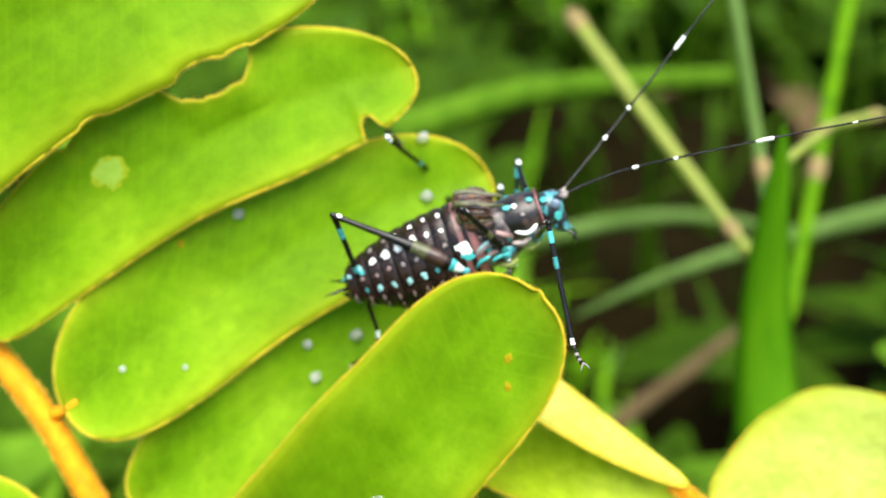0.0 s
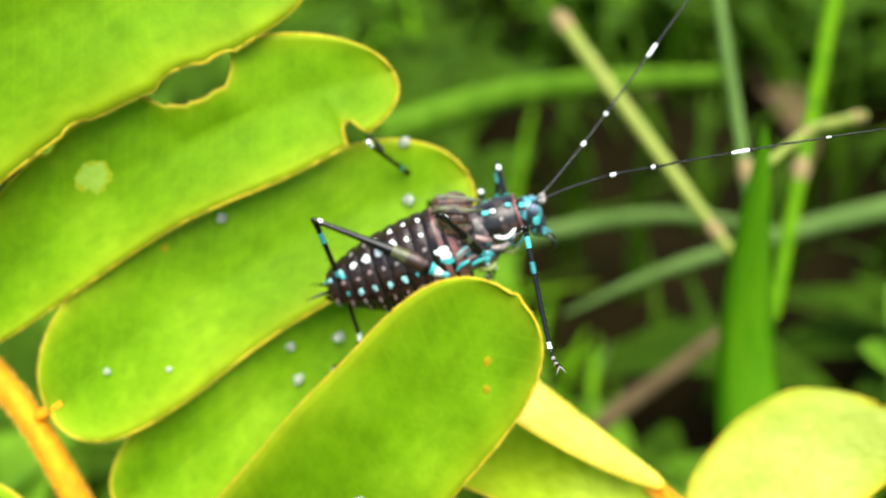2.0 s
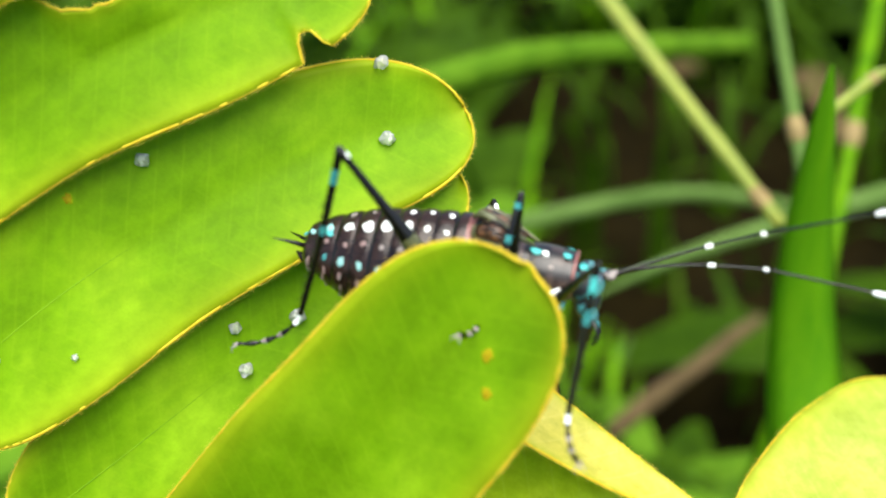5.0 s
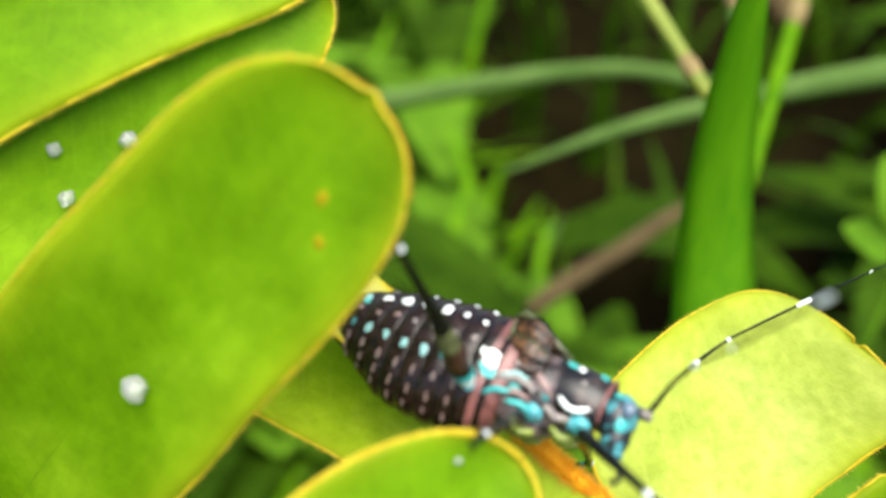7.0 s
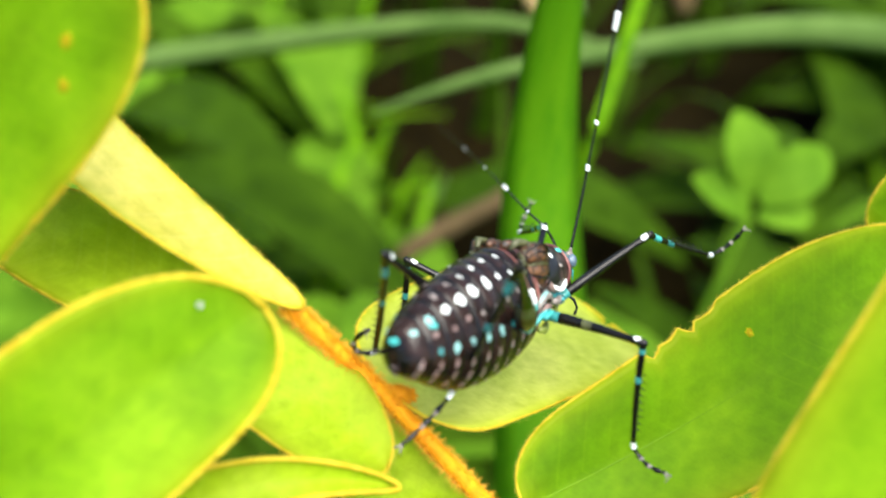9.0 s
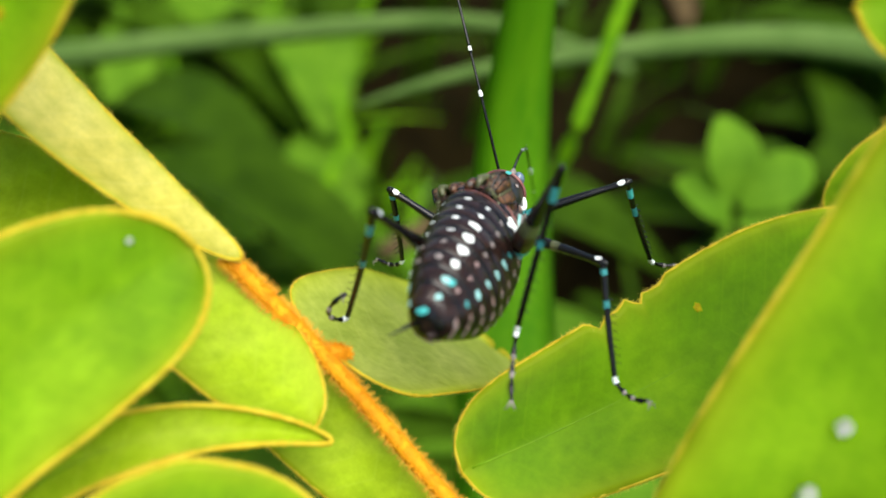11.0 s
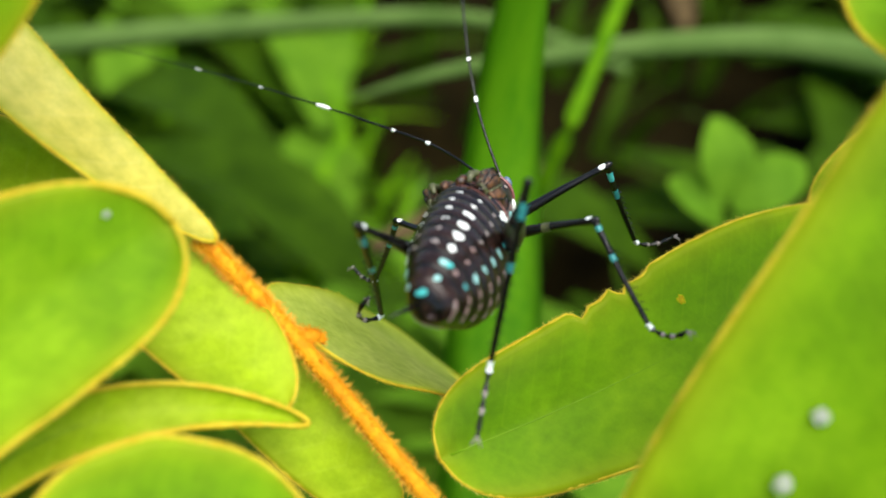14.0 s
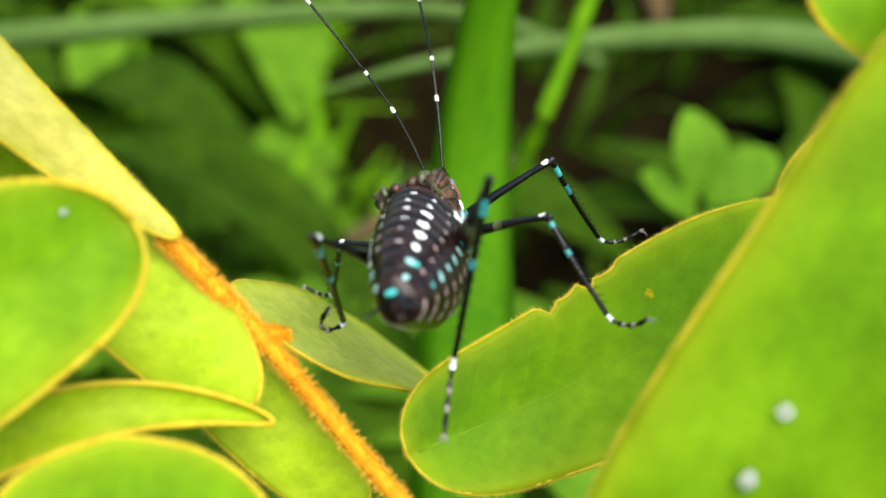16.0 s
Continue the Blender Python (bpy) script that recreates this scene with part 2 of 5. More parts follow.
# ---- leaflets ----
def leaflet(base, tip, width, normal, label, mat=LEAF, bend=0.04, cup=0.06, powers=(3.0, 3.0), bites=(), seed=1, twist=0.0, stalk=None, hairs=True, name="leaflet", taper=0.0, side_bend=0.0, vein=True, rim=0.13, thick=0.75, crease=0.11):
    """One leaflet: a thin blade from base to tip with a raised yellow margin, midrib and fringe of hairs. Millimetres.
    bites: (place along 0..1, side -1 or 1, depth as a share of the half width, half length as a share)."""
    rnd = random.Random(seed)
    base, tip = Vector(base) * MM, Vector(tip) * MM
    ax = (tip - base)
    length = ax.length
    ax.normalize()
    nz = Vector(normal)
    nz = (nz - ax * ax.dot(nz)).normalized()
    ny = nz.cross(ax)
    m = Matrix((ax, ny, nz)).transposed().to_4x4()
    m.translation = base
    top = empty(name, m, label, "leaf", "leaflets of the shrub")
    half = width * MM / 2
    rows, cols = 110, 9

    def spot(u, v):
        x = abs(2 * u - 1)
        wd = max(0.0, 1 - x ** powers[u > 0.5]) ** (1 / 2.1) * (1 - taper * (u - 0.5))
        side = 1 if v > 0 else -1
        k = 1.0 + 0.045 * noise.noise(Vector((u * 5, side * 3.1, seed * 1.7)))
        for bu, bs, bd, bl in bites:
            if bs == side:
                d = abs(u - bu) / bl
                if d < 1:
                    k -= bd * (1 - d ** 3) * (1 + 0.1 * noise.noise(Vector((u * 90, seed, 0.5))))
        y = v * half * wd * k
        z = bend * length * 4 * u * (1 - u) + cup * half * v * v + crease * half * (abs(v) - 0.5) * wd + 0.03 * half * noise.noise(Vector((u * 4, v * 1.5, seed)))
        z += twist * (u - 0.5) * y
        return Vector((u * length, y + side_bend * length * 4 * u * (1 - u), z))

    us = [0.5 - 0.5 * math.cos(math.pi * (0.012 + 0.976 * i / (rows - 1))) for i in range(rows)]
    us = [0.6 * u + 0.4 * (i / (rows - 1)) if 0 < i < rows - 1 else u for i, u in enumerate(us)]
    vs = [-1 + j / cols for j in range(2 * cols + 1)]
    bm = bmesh.new()
    th = Vector((0, 0, 0.12 * MM))
    pale = bm.verts.layers.float.new("pale")
    up = [[bm.verts.new(spot(u, v) + th) for v in vs] for u in us]
    dn = [[bm.verts.new(spot(u, v) - th) for v in vs] for u in us]
    for grid in (up, dn):
        for u, line in zip(us, grid):
            for v, vert in zip(vs, line):
                vert[pale] = max(abs(v) ** 6, abs(2 * u - 1) ** 22)
    for i in range(rows - 1):
        for j in range(2 * cols):
            bm.faces.new((up[i][j], up[i + 1][j], up[i + 1][j + 1], up[i][j + 1]))
            bm.faces.new((dn[i][j], dn[i][j + 1], dn[i + 1][j + 1], dn[i + 1][j]))
    loop = [(i, 0) for i in range(rows)] + [(rows - 1, j) for j in range(1, 2 * cols + 1)] + [(i, 2 * cols) for i in range(rows - 2, -1, -1)] + [(0, j) for j in range(2 * cols - 1, 0, -1)]
    for (a, b), (c, d) in zip(loop, loop[1:] + loop[:1]):
        bm.faces.new((up[a][b], dn[a][b], dn[c][d], up[c][d]))
    edge = [(up[a][b].co + dn[a][b].co) / 2 for a, b in loop]
    part("blade", bm, mat, top)
    bm = bmesh.new()
    tube(bm, edge + edge[:1], [rim * MM * (1 + 0.4 * noise.noise(Vector((i * 0.5, seed, 0))) + 0.4 * noise.noise(Vector((i * 0.07, seed, 3)))) for i in range(len(edge) + 1)], 6)
    part("margin", bm, MARGIN, top, "raised yellow leaf margin")
    bm = bmesh.new()
    if vein:
        tube(bm, [spot(0.02 + 0.94 * i / 30, 0.0) + Vector((0, 0, 0.05 * MM)) for i in range(31)], [0.09 * MM * (1.5 - 1.3 * i / 30) for i in range(31)], 6)
        part("midrib", bm, MIDRIB, top)
    else:
        bm.free()
    if hairs:
        bm = bmesh.new()
        mid = sum(edge, Vector()) / len(edge)
        for a, b in zip(edge, edge[1:] + edge[:1]):
            for _ in range(max(2, int((b - a).length / (0.05 * MM)))):
                p = a.lerp(b, rnd.random())
                out = (b - a).cross(Vector((0, 0, 1))).normalized()
                out = out if out.dot(p - mid) > 0 else -out
                out = (out + Vector((rnd.gauss(0, 0.45), rnd.gauss(0, 0.45), rnd.gauss(0, 0.45)))).normalized() * rnd.uniform(0.15, 0.5) * MM
                s = (b - a).normalized() * 0.018 * MM
                bm.faces.new([bm.verts.new(q) for q in (p - s, p + s, p + out)])
        part("hair_fringe", bm, HAIR, top, "fine golden hairs along the leaf margin", smooth=False)
    if stalk:
        inv = m.inverted()
        s0 = inv @ (Vector(stalk) * MM)
        bm = bmesh.new()
        e = spot(0.03, 0)
        tube(bm, [s0, s0.lerp(e, 0.5) + Vector((0, 0, 0.2 * MM)), e], [thick * MM, thick * 0.85 * MM, 0.3 * MM], 8)
        part("leaf_stalk", bm, RACHIS, top, "short orange leaf stalk")
    return top, spot, length, half


def hairy_stem(pts, radius, label, seed):
    rnd = random.Random(seed)
    pts = [Vector(q) * MM for q in pts]
    top = empty("leaf_stem", Matrix.Translation(pts[0]), label, "stem")
    fine = []
    for a, b in zip(pts, pts[1:]):
        fine += [a.lerp(b, k / 12) - pts[0] for k in range(12)]
    fine.append(pts[-1] - pts[0])
    for _ in range(4):
        fine = fine[:1] + [(fine[i - 1] + fine[i] * 2 + fine[i + 1]) / 4 for i in range(1, len(fine) - 1)] + fine[-1:]
    bm = bmesh.new()
    tube(bm, fine, [radius * MM * (1 + 0.12 * noise.noise(q * 400)) for q in fine], 12)
    part("bark", bm, RACHIS, top)
    bm = bmesh.new()
    for a, b in zip(fine, fine[1:]):
        for _ in range(260):
            p = a.lerp(b, rnd.random())
            d = (b - a).normalized()
            o = Vector((rnd.gauss(0, 1), rnd.gauss(0, 1), rnd.gauss(0, 1)))
            o = (o - d * d.dot(o)).normalized()
            s = d * 0.03 * MM
            p += o * radius * 0.9 * MM
            tipv = p + (o + d * rnd.uniform(-0.5, 0.5)).normalized() * rnd.uniform(0.15, 0.8) * MM
            bm.faces.new([bm.verts.new(q) for q in (p - s, p + s, tipv)])
    part("stem_hairs", bm, STEM_HAIR, top, "dense golden hairs on the stem", smooth=False)
    return top


GREEN = "glossy bright green oblong leaflet with a yellow margin"
leaflet((-66.1, 95.5, 244.4), (-25.8, 110.1, 263.7), 15.8, (0.27, -0.95, 0.15), GREEN, seed=3, bites=((0.62, -1, 0.06, 0.05), (0.7, -1, 0.05, 0.03)), powers=(3.0, 1.9), taper=-0.05, side_bend=-0.011)
leaflet((-57.5, 85.1, 232.2), (-11.7, 100.8, 255.7), 20.9, (0.19, -0.95, 0.26), "glossy bright green oblong leaflet with a chewed edge", seed=4, bites=((0.70, -1, 0.10, 0.05), (0.77, -1, 0.05, 0.03), (0.5, -1, 0.04, 0.03)), powers=(4.6, 2.4), taper=-0.12, side_bend=0.129)
leaf_2 = leaflet((-46.8, 86.4, 221.3), (-3.1, 98.3, 244.1), 13.6, (0.06, -0.93, 0.36), "bright green leaflet, chewed, with a pale window scar", seed=5, bites=((0.657, 1, 0.60, 0.105), (0.36, 1, 0.10, 0.02), (0.871, -1, 0.34, 0.022)), powers=(6.3, 2.5), taper=-0.49, side_bend=0.088)
leaf_3 = leaflet((-37.7, 82.4, 213.6), (4.6, 98.4, 232.4), 15.3, (0.11, -0.86, 0.49), "bright green leaflet under the insect with dewdrops", seed=6, stalk=(-40.1, 83.2, 212.1), powers=(3.3, 6.5), taper=0.41, side_bend=0.071)
leaf_4 = leaflet((-31.8, 80.3, 202.8), (4.1, 96.5, 227.5), 13.2, (0.09, -0.89, 0.46), "green leaflet in the shade of its neighbour", seed=7, powers=(3.2, 2.6), taper=0.04, side_bend=-0.011)
leaf_5 = leaflet((-22.3, 77.5, 184.2), (8.6, 75.7, 230.6), 17.5, (-0.40, -0.90, 0.18), "large green leaflet with small rust marks", seed=8, powers=(4.0, 8.2), taper=0.38, side_bend=0.017)
leaflet((-39.7, 76.9, 202.9), (-63.0, 80.2, 207.4), 9.1, (0.04, -0.70, 0.71), "green leaflet low on the orange stem", seed=9, powers=(2.6, 3.0), taper=-0.03, side_bend=0.017)
leaf_y = leaflet((20.5, 75.6, 204.2), (-5.9, 91.4, 217.6), 6.0, (0.29, -0.29, 0.91), "pale yellow end leaflet seen edge on", mat=LEAF_YELLOW, seed=10, bend=0.0, vein=False, powers=(2.2, 3.1), taper=-0.60, side_bend=0.060)
leaf_7 = leaflet((27.4, 67.0, 197.2), (-6.9, 86.2, 203.2), 9.1, (-0.05, -0.36, 0.93), "yellow-green end leaflet at the stem tip", mat=LEAF_PALE, seed=11, vein=False, powers=(3.8, 3.0), taper=0.02, side_bend=-0.048)
leaf_b = leaflet((36.6, 66.6, 187.6), (14.3, 77.4, 200.6), 7.2, (0.03, -0.73, 0.68), "yellow-green leaflet lying behind the orange stem", mat=LEAF_PALE, seed=21, vein=False)
leaf_s = leaflet((-2.1, 55.3, 196.6), (18.2, 67.5, 211.3), 13.1, (0.06, -0.81, 0.59), "small rounded green leaflet with a broad yellow margin", seed=12, rim=0.2, powers=(4.6, 3.0), taper=0.18, side_bend=0.038)
leaflet((4.4, 55.2, 192.7), (28.2, 65.9, 196.8), 3.7, (0.14, -0.61, 0.78), "narrow green leaflet with a rolled yellow edge", seed=13, mat=LEAF_PALE, rim=0.2, cup=0.3, powers=(3.7, 1.6), taper=0.36, side_bend=0.158)
leaflet((13.5, 49.4, 196.9), (29.2, 55.6, 198.5), 13.4, (0.13, -0.56, 0.82), "rounded green leaflet low beside the stem", seed=14, rim=0.18, powers=(3.5, 1.6), taper=0.00, side_bend=0.051)
leaf_r = leaflet((27.2, 72.9, 198.4), (55.1, 91.0, 195.7), 17.1, (0.16, -0.10, 0.98), "pale yellow-green broad leaflet beside the orange stem", mat=LEAF_CREAM, seed=15, vein=False, crease=0.0, stalk=(27.0, 73.4, 198.7), thick=0.45, powers=(5.6, 4.2), taper=-0.19, side_bend=0.036)
leaf_q = leaflet((38.7, 68.9, 191.3), (75.2, 89.8, 204.2), 14.3, (0.02, -0.56, 0.83), "green leaflet with a nibbled edge and brown spot", seed=16, mat=LEAF_DEEP, bites=((0.34, 1, 0.15, 0.014), (0.375, 1, 0.06, 0.03), (0.43, 1, 0.13, 0.012), (0.47, 1, 0.06, 0.035)), powers=(6.7, 1.6), taper=-0.49, side_bend=-0.033)
leaf_q2 = leaflet((48.3, 40.3, 177.7), (75.1, 70.3, 247.0), 18.6, (-0.54, -0.68, 0.50), "large green leaflet wet with drops", seed=17, powers=(4.0, 5.2), taper=0.07, side_bend=0.030)
leaflet((81.3, 79.1, 235.3), (55.3, 73.6, 230.5), 14.3, (0.08, -0.84, 0.54), "green leaflet overhanging its neighbours", seed=18, powers=(3.0, 1.6), taper=0.09, side_bend=0.020)
leaflet((95.0, 92.4, 215.6), (70.8, 92.3, 204.1), 12.1, (-0.27, -0.78, 0.56), "green leaflet farther back", seed=19, powers=(3.0, 2.2), taper=0.04, side_bend=-0.033)
hairy_stem([(-51.8, 91.0, 223.5), (-40.1, 83.2, 212.1), (-32.7, 76.9, 199.2), (-22, 66, 172), (-6, 52, 110), (4, 44, 50), (8, 40, -2)], 1.25, "orange hairy leaf stem carrying green leaflets", 1)
stem_b = hairy_stem([(19.3, 76.4, 203.9), (27.1, 72.3, 199.2), (41.6, 63.1, 189.5), (46, 55, 165), (36, 48, 110), (18, 42, 50), (10, 40, -2)], 0.62, "orange hairy stem end between yellow-green leaflets", 2)

# swollen joint where the broad leaflet grows from the stem
bm = bmesh.new()
blob(bm, (0, 0, 0), (1.15 * MM, 0.62 * MM, 0.6 * MM), pose(0, 0, 0, 0, 0, 15), seg=16)
for v in bm.verts:
    v.co *= 1 + 0.3 * noise.noise(v.co * 1500)
rnd = random.Random(77)
for _ in range(700):
    o = Vector((rnd.gauss(0, 1), rnd.gauss(0, 1), rnd.gauss(0, 1))).normalized()
    q = Vector((o.x * 1.05, o.y * 0.56, o.z * 0.55)) * MM
    w = o.orthogonal().normalized() * 0.03 * MM
    bm.faces.new([bm.verts.new(c) for c in (q - w, q + w, q + o * rnd.uniform(0.2, 0.6) * MM)])
joint = part("joint", bm, RACHIS, stem_b, "swollen orange leaf joint")
joint.location = Vector((28.2, 72.6, 199.0)) * MM - stem_b.matrix_basis.translation


def on_leaf(leaf, place):
    """The spot of a leaflet's upper face next to a place, in the leaflet's own space, with the normal there."""
    top, spot, length, half = leaf
    p = top.matrix_basis.inverted() @ (Vector(place) * MM)
    u = max(0.02, min(0.98, p.x / length))
    wd = abs(spot(u, 1.0).y - spot(u, 0.0).y) or half
    v = max(-0.97, min(0.97, (p.y - spot(u, 0.0).y) / wd))
    q = spot(u, v)
    n = (spot(u + 0.01, v) - q).cross(spot(u, min(1, v + 0.02)) - q).normalized()
    return q + n * 0.12 * MM, n


def scar(leaf, place, size, mat, rim, label):
    """A flat mark grown into the blade, with an uneven rim."""
    q, n = on_leaf(leaf, place)
    bm = bmesh.new()
    k = 36
    rays = [Vector((math.cos(a), math.sin(a), 0)) for a in (2 * math.pi * i / k for i in range(k))]
    ring = [bm.verts.new(d * size * MM * (1 + 0.45 * noise.noise(d * 1.4 + Vector((0, 0, size * 7))) + 0.22 * noise.noise(d * 4.5 + Vector((size, 0, 3))))) for d in rays]
    inner = [bm.verts.new(v.co * (0.78 + 0.3 * noise.noise(d * 2.3 + Vector((5, size * 3, 0)))) + Vector((0, 0, 0.03 * MM))) for v, d in zip(ring, rays)]
    for i in range(k):
        f = bm.faces.new((ring[i], ring[(i + 1) % k], inner[(i + 1) % k], inner[i]))
        f.material_index = 1
    bm.faces.new(inner)
    ob = part("scar", bm, [mat, rim], leaf[0], label)
    ob.matrix_basis = Matrix.Translation(q + n * 0.03 * MM) @ n.to_track_quat("Z", "Y").to_matrix().to_4x4()


SCAR = plain_material("scar_pale", (0.25, 0.46, 0.02), (0.36, 0.54, 0.06), 900, 0.5, share=0.4)
SCAR_RIM = plain_material("scar_rim", (0.27, 0.40, 0.008), (0.40, 0.46, 0.02), 1500, 0.6, share=0.4, spec=0.1)
RUST = plain_material("scar_rust", (0.20, 0.14, 0.003), (0.30, 0.26, 0.005), 2000, 0.7, spec=0.05)
RUST_RIM = plain_material("scar_rust_rim", (0.19, 0.33, 0.003), (0.30, 0.36, 0.004), 1500, 0.7, share=0.4, spec=0.05)
scar(leaf_2, (-32.5, 94.5, 234.6), 1.75, SCAR, SCAR_RIM, "pale window scar with a yellow rim")
scar(leaf_5, (6.0, 74.7, 224.4), 0.5, RUST, RUST_RIM, "rust-orange speck")
scar(leaf_5, (6.2, 74.4, 221.9), 0.45, RUST, RUST_RIM, "rust-orange speck")
scar(leaf_q, (57.1, 79.7, 202.0), 0.42, RUST, RUST_RIM, "brown speck")
scar(leaf_3, (-26.3, 92.1, 227.5), 0.45, RUST, RUST_RIM, "rust-brown speck")


# ---- water drops ----
def drop(leaf, place, size, high=0.8):
    q, n = on_leaf(leaf, place)
    rnd = random.Random(int(size * 1000))
    bm = bmesh.new()
    blob(bm, (0, 0, 0), (size * MM, size * rnd.uniform(0.85, 1.1) * MM, size * high * MM), seg=24)
    for v in bm.verts:
        v.co *= 1 + 0.34 * noise.noise(v.co.normalized() * 1.6 + Vector((size * 9, 0, 0)))
    ob = part("water_drop", bm, WATER)
    m = leaf[0].matrix_basis
    ob.matrix_basis = m @ Matrix.Translation(q + n * size * high * 0.72 * MM) @ n.to_track_quat("Z", "Y").to_matrix().to_4x4()
    tagged(ob, "clear round water drop on a green leaf", "water drop", "drops on the leaves")


for lf, q, s in ((leaf_4, (-13.1, 87.0, 214.6), 0.58), (leaf_4, (-14.1, 89.6, 217.2), 0.5), (leaf_4, (-8.9, 88.2, 218.8), 0.7), (leaf_5, (-5.4, 75.5, 208.7), 0.85), (leaf_3, (-2.0, 96.3, 237.8), 0.62), (leaf_3, (-1.3, 92.7, 232.6), 0.6), (leaf_q2, (60.5, 61.8, 208.9), 0.5), (leaf_q2, (59.6, 60.4, 204.7), 0.66), (leaf_3, (-31.9, 84.1, 217.6), 0.35), (leaf_3, (-25.9, 85.9, 216.9), 0.3), (leaf_s, (14.5, 65.2, 212.9), 0.22), (leaf_3, (-20.6, 93.6, 230.1), 0.55)):
    drop(lf, q, s)


# ---- grass and ground ----
def grass_blade(pts, width, mat, label, name="tall_grass", fold=0.25, face=(0, -1, 0.3), shape=1.0):
    """A long blade along pts with a folded midrib. Millimetres."""
    pts = [Vector(q) * MM for q in pts]
    fine = [pts[0]]
    n = 10
    for i in range(len(pts) - 1):
        p0, p1, p2, p3 = pts[max(i - 1, 0)], pts[i], pts[i + 1], pts[min(i + 2, len(pts) - 1)]
        for k in range(1, n + 1):
            t = k / n
            fine.append(0.5 * (2 * p1 + (p2 - p0) * t + (2 * p0 - 5 * p1 + 4 * p2 - p3) * t * t + (3 * p1 - p0 - 3 * p2 + p3) * t ** 3))
    bm = bmesh.new()
    top = empty(name, Matrix.Translation(fine[0]), label, "grass")
    o = fine[0]
    rings = []
    for i, q in enumerate(fine):
        d = (fine[min(i + 1, len(fine) - 1)] - fine[max(i - 1, 0)]).normalized()
        a = d.cross(Vector(face)).normalized()
        b = a.cross(d)
        u = i / (len(fine) - 1)
        w = (width[0] + (width[1] - width[0]) * u ** shape) / 2 * MM
        rings.append([bm.verts.new(q - o + v) for v in (-a * w - b * fold * w, -a * w * 0.5, b * 0.12 * w, a * w * 0.5, a * w - b * fold * w, -b * 0.35 * w)])
    for r0, r1 in zip(rings, rings[1:]):
        for k in range(6):
            bm.faces.new((r0[k], r0[(k + 1) % 6], r1[(k + 1) % 6], r1[k]))
    part("blade", bm, mat, top)
    return top


def stalk(pts, radius, mat, label, name="grass_stalk", nodes=()):
    """A round stalk along pts; nodes: shares of its length at which it has a swollen node."""
    pts = [Vector(q) * MM for q in pts]
    top = empty(name, Matrix.Translation(pts[0]), label, "stem")
    local = [q - pts[0] for q in pts]
    fine, rads = [], []
    for (a, b), (r0, r1) in zip(zip(local, local[1:]), zip(radius, radius[1:])):
        for k in range(12):
            fine.append(a.lerp(b, k / 12))
            rads.append((r0 + (r1 - r0) * k / 12) * MM * (1 + 0.08 * noise.noise(fine[-1] * 300)))
    tube(bm := bmesh.new(), fine + [local[-1]], rads + [radius[-1] * MM], 8)
    part("culm", bm, mat, top)
    for u in nodes:
        i = min(len(fine) - 1, int(u * len(fine)))
        d = (fine[min(i + 1, len(fine) - 1)] - fine[max(i - 1, 0)]).normalized()
        blob(bm := bmesh.new(), fine[i], (rads[i] * 1.25, rads[i] * 1.25, rads[i] * 2.6), d.to_track_quat("Z", "Y").to_matrix().to_4x4(), seg=12)
        part("node", bm, NODE, top, "pale brown stalk node")
    return top


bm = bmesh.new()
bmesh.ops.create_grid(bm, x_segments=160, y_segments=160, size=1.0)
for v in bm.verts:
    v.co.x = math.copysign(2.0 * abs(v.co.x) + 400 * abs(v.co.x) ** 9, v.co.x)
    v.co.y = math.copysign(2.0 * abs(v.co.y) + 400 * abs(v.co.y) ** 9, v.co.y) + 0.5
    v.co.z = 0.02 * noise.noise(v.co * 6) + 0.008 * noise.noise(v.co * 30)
ground = part("ground", bm, SOIL_SHADED)
tagged(ground, "soil under grass and weeds, coloured dark for shade", "ground", kind="structure")

grass_blade([(58.6, 96.0, 130.2), (49.9, 127.6, 181.0), (46.2, 130.5, 224.0)], (17, 0.4), GRASS_LIT, "broad upright bright green grass blade", shape=1.25)
stalk([(27.5, 208.6, 213.2), (52.1, 153.9, 190.5)], (1.6, 1.1), STALK, "slanting olive grass stalk with brown node", nodes=(0.03, 0.97))
stalk([(48.8, 136.0, 215.6), (61.3, 152.7, 214.4), (75.6, 167.5, 210.1)], (0.7, 0.8, 1.0), STALK, "thin side stalk of the grass", nodes=(0.45, 0.95))
stalk([(52.6, 188.8, 227.0), (56.3, 155.2, 192.8)], (1.0, 1.2), GRASS_PALE, "thin upright pale grass stalk", nodes=(0.8,))
stalk([(90.4, 229.1, 216.9), (71.1, 179.3, 160.5), (67.0, 186.0, 110.0), (62.0, 200.0, 0.0)], (1.7, 1.5, 1.6, 1.8), GRASS, "upright green grass stalk", nodes=(0.2,))
grass_blade([(-47.1, 251.8, 116.1), (7.4, 258.9, 128.4), (64.3, 264.4, 138.0), (106.7, 270.2, 128.1)], (7, 3), GRASS_PALE, "arching pale grass blade out of focus")
grass_blade([(31.9, 208.5, 141.1), (63.1, 214.9, 152.2), (122.5, 229.0, 160.7), (173.0, 240.5, 156.6)], (0.8, 10), GRASS_PALE, "arching grey-green grass blade out of focus")
grass_blade([(-11.8, 239.7, 175.1), (26.7, 263.8, 176.9), (92.2, 313.1, 162.3)], (9, 6), WEED, "arching bright green grass blade out of focus")
for ends in (((44.3, 225.1, 89.9), (97.0, 281.7, 87.9)),):
    a, c = Vector(ends[0]), Vector(ends[1])
    stalk([a.lerp(c, k / 5) + Vector((0, 0, 3 * noise.noise(Vector((k * 0.9, a.x, 0))))) for k in range(6)], (2.2, 2.8, 2.5, 2.7, 2.4, 1.8), STRAW, "dry brown stem lying in the grass", "dry_stem", nodes=())

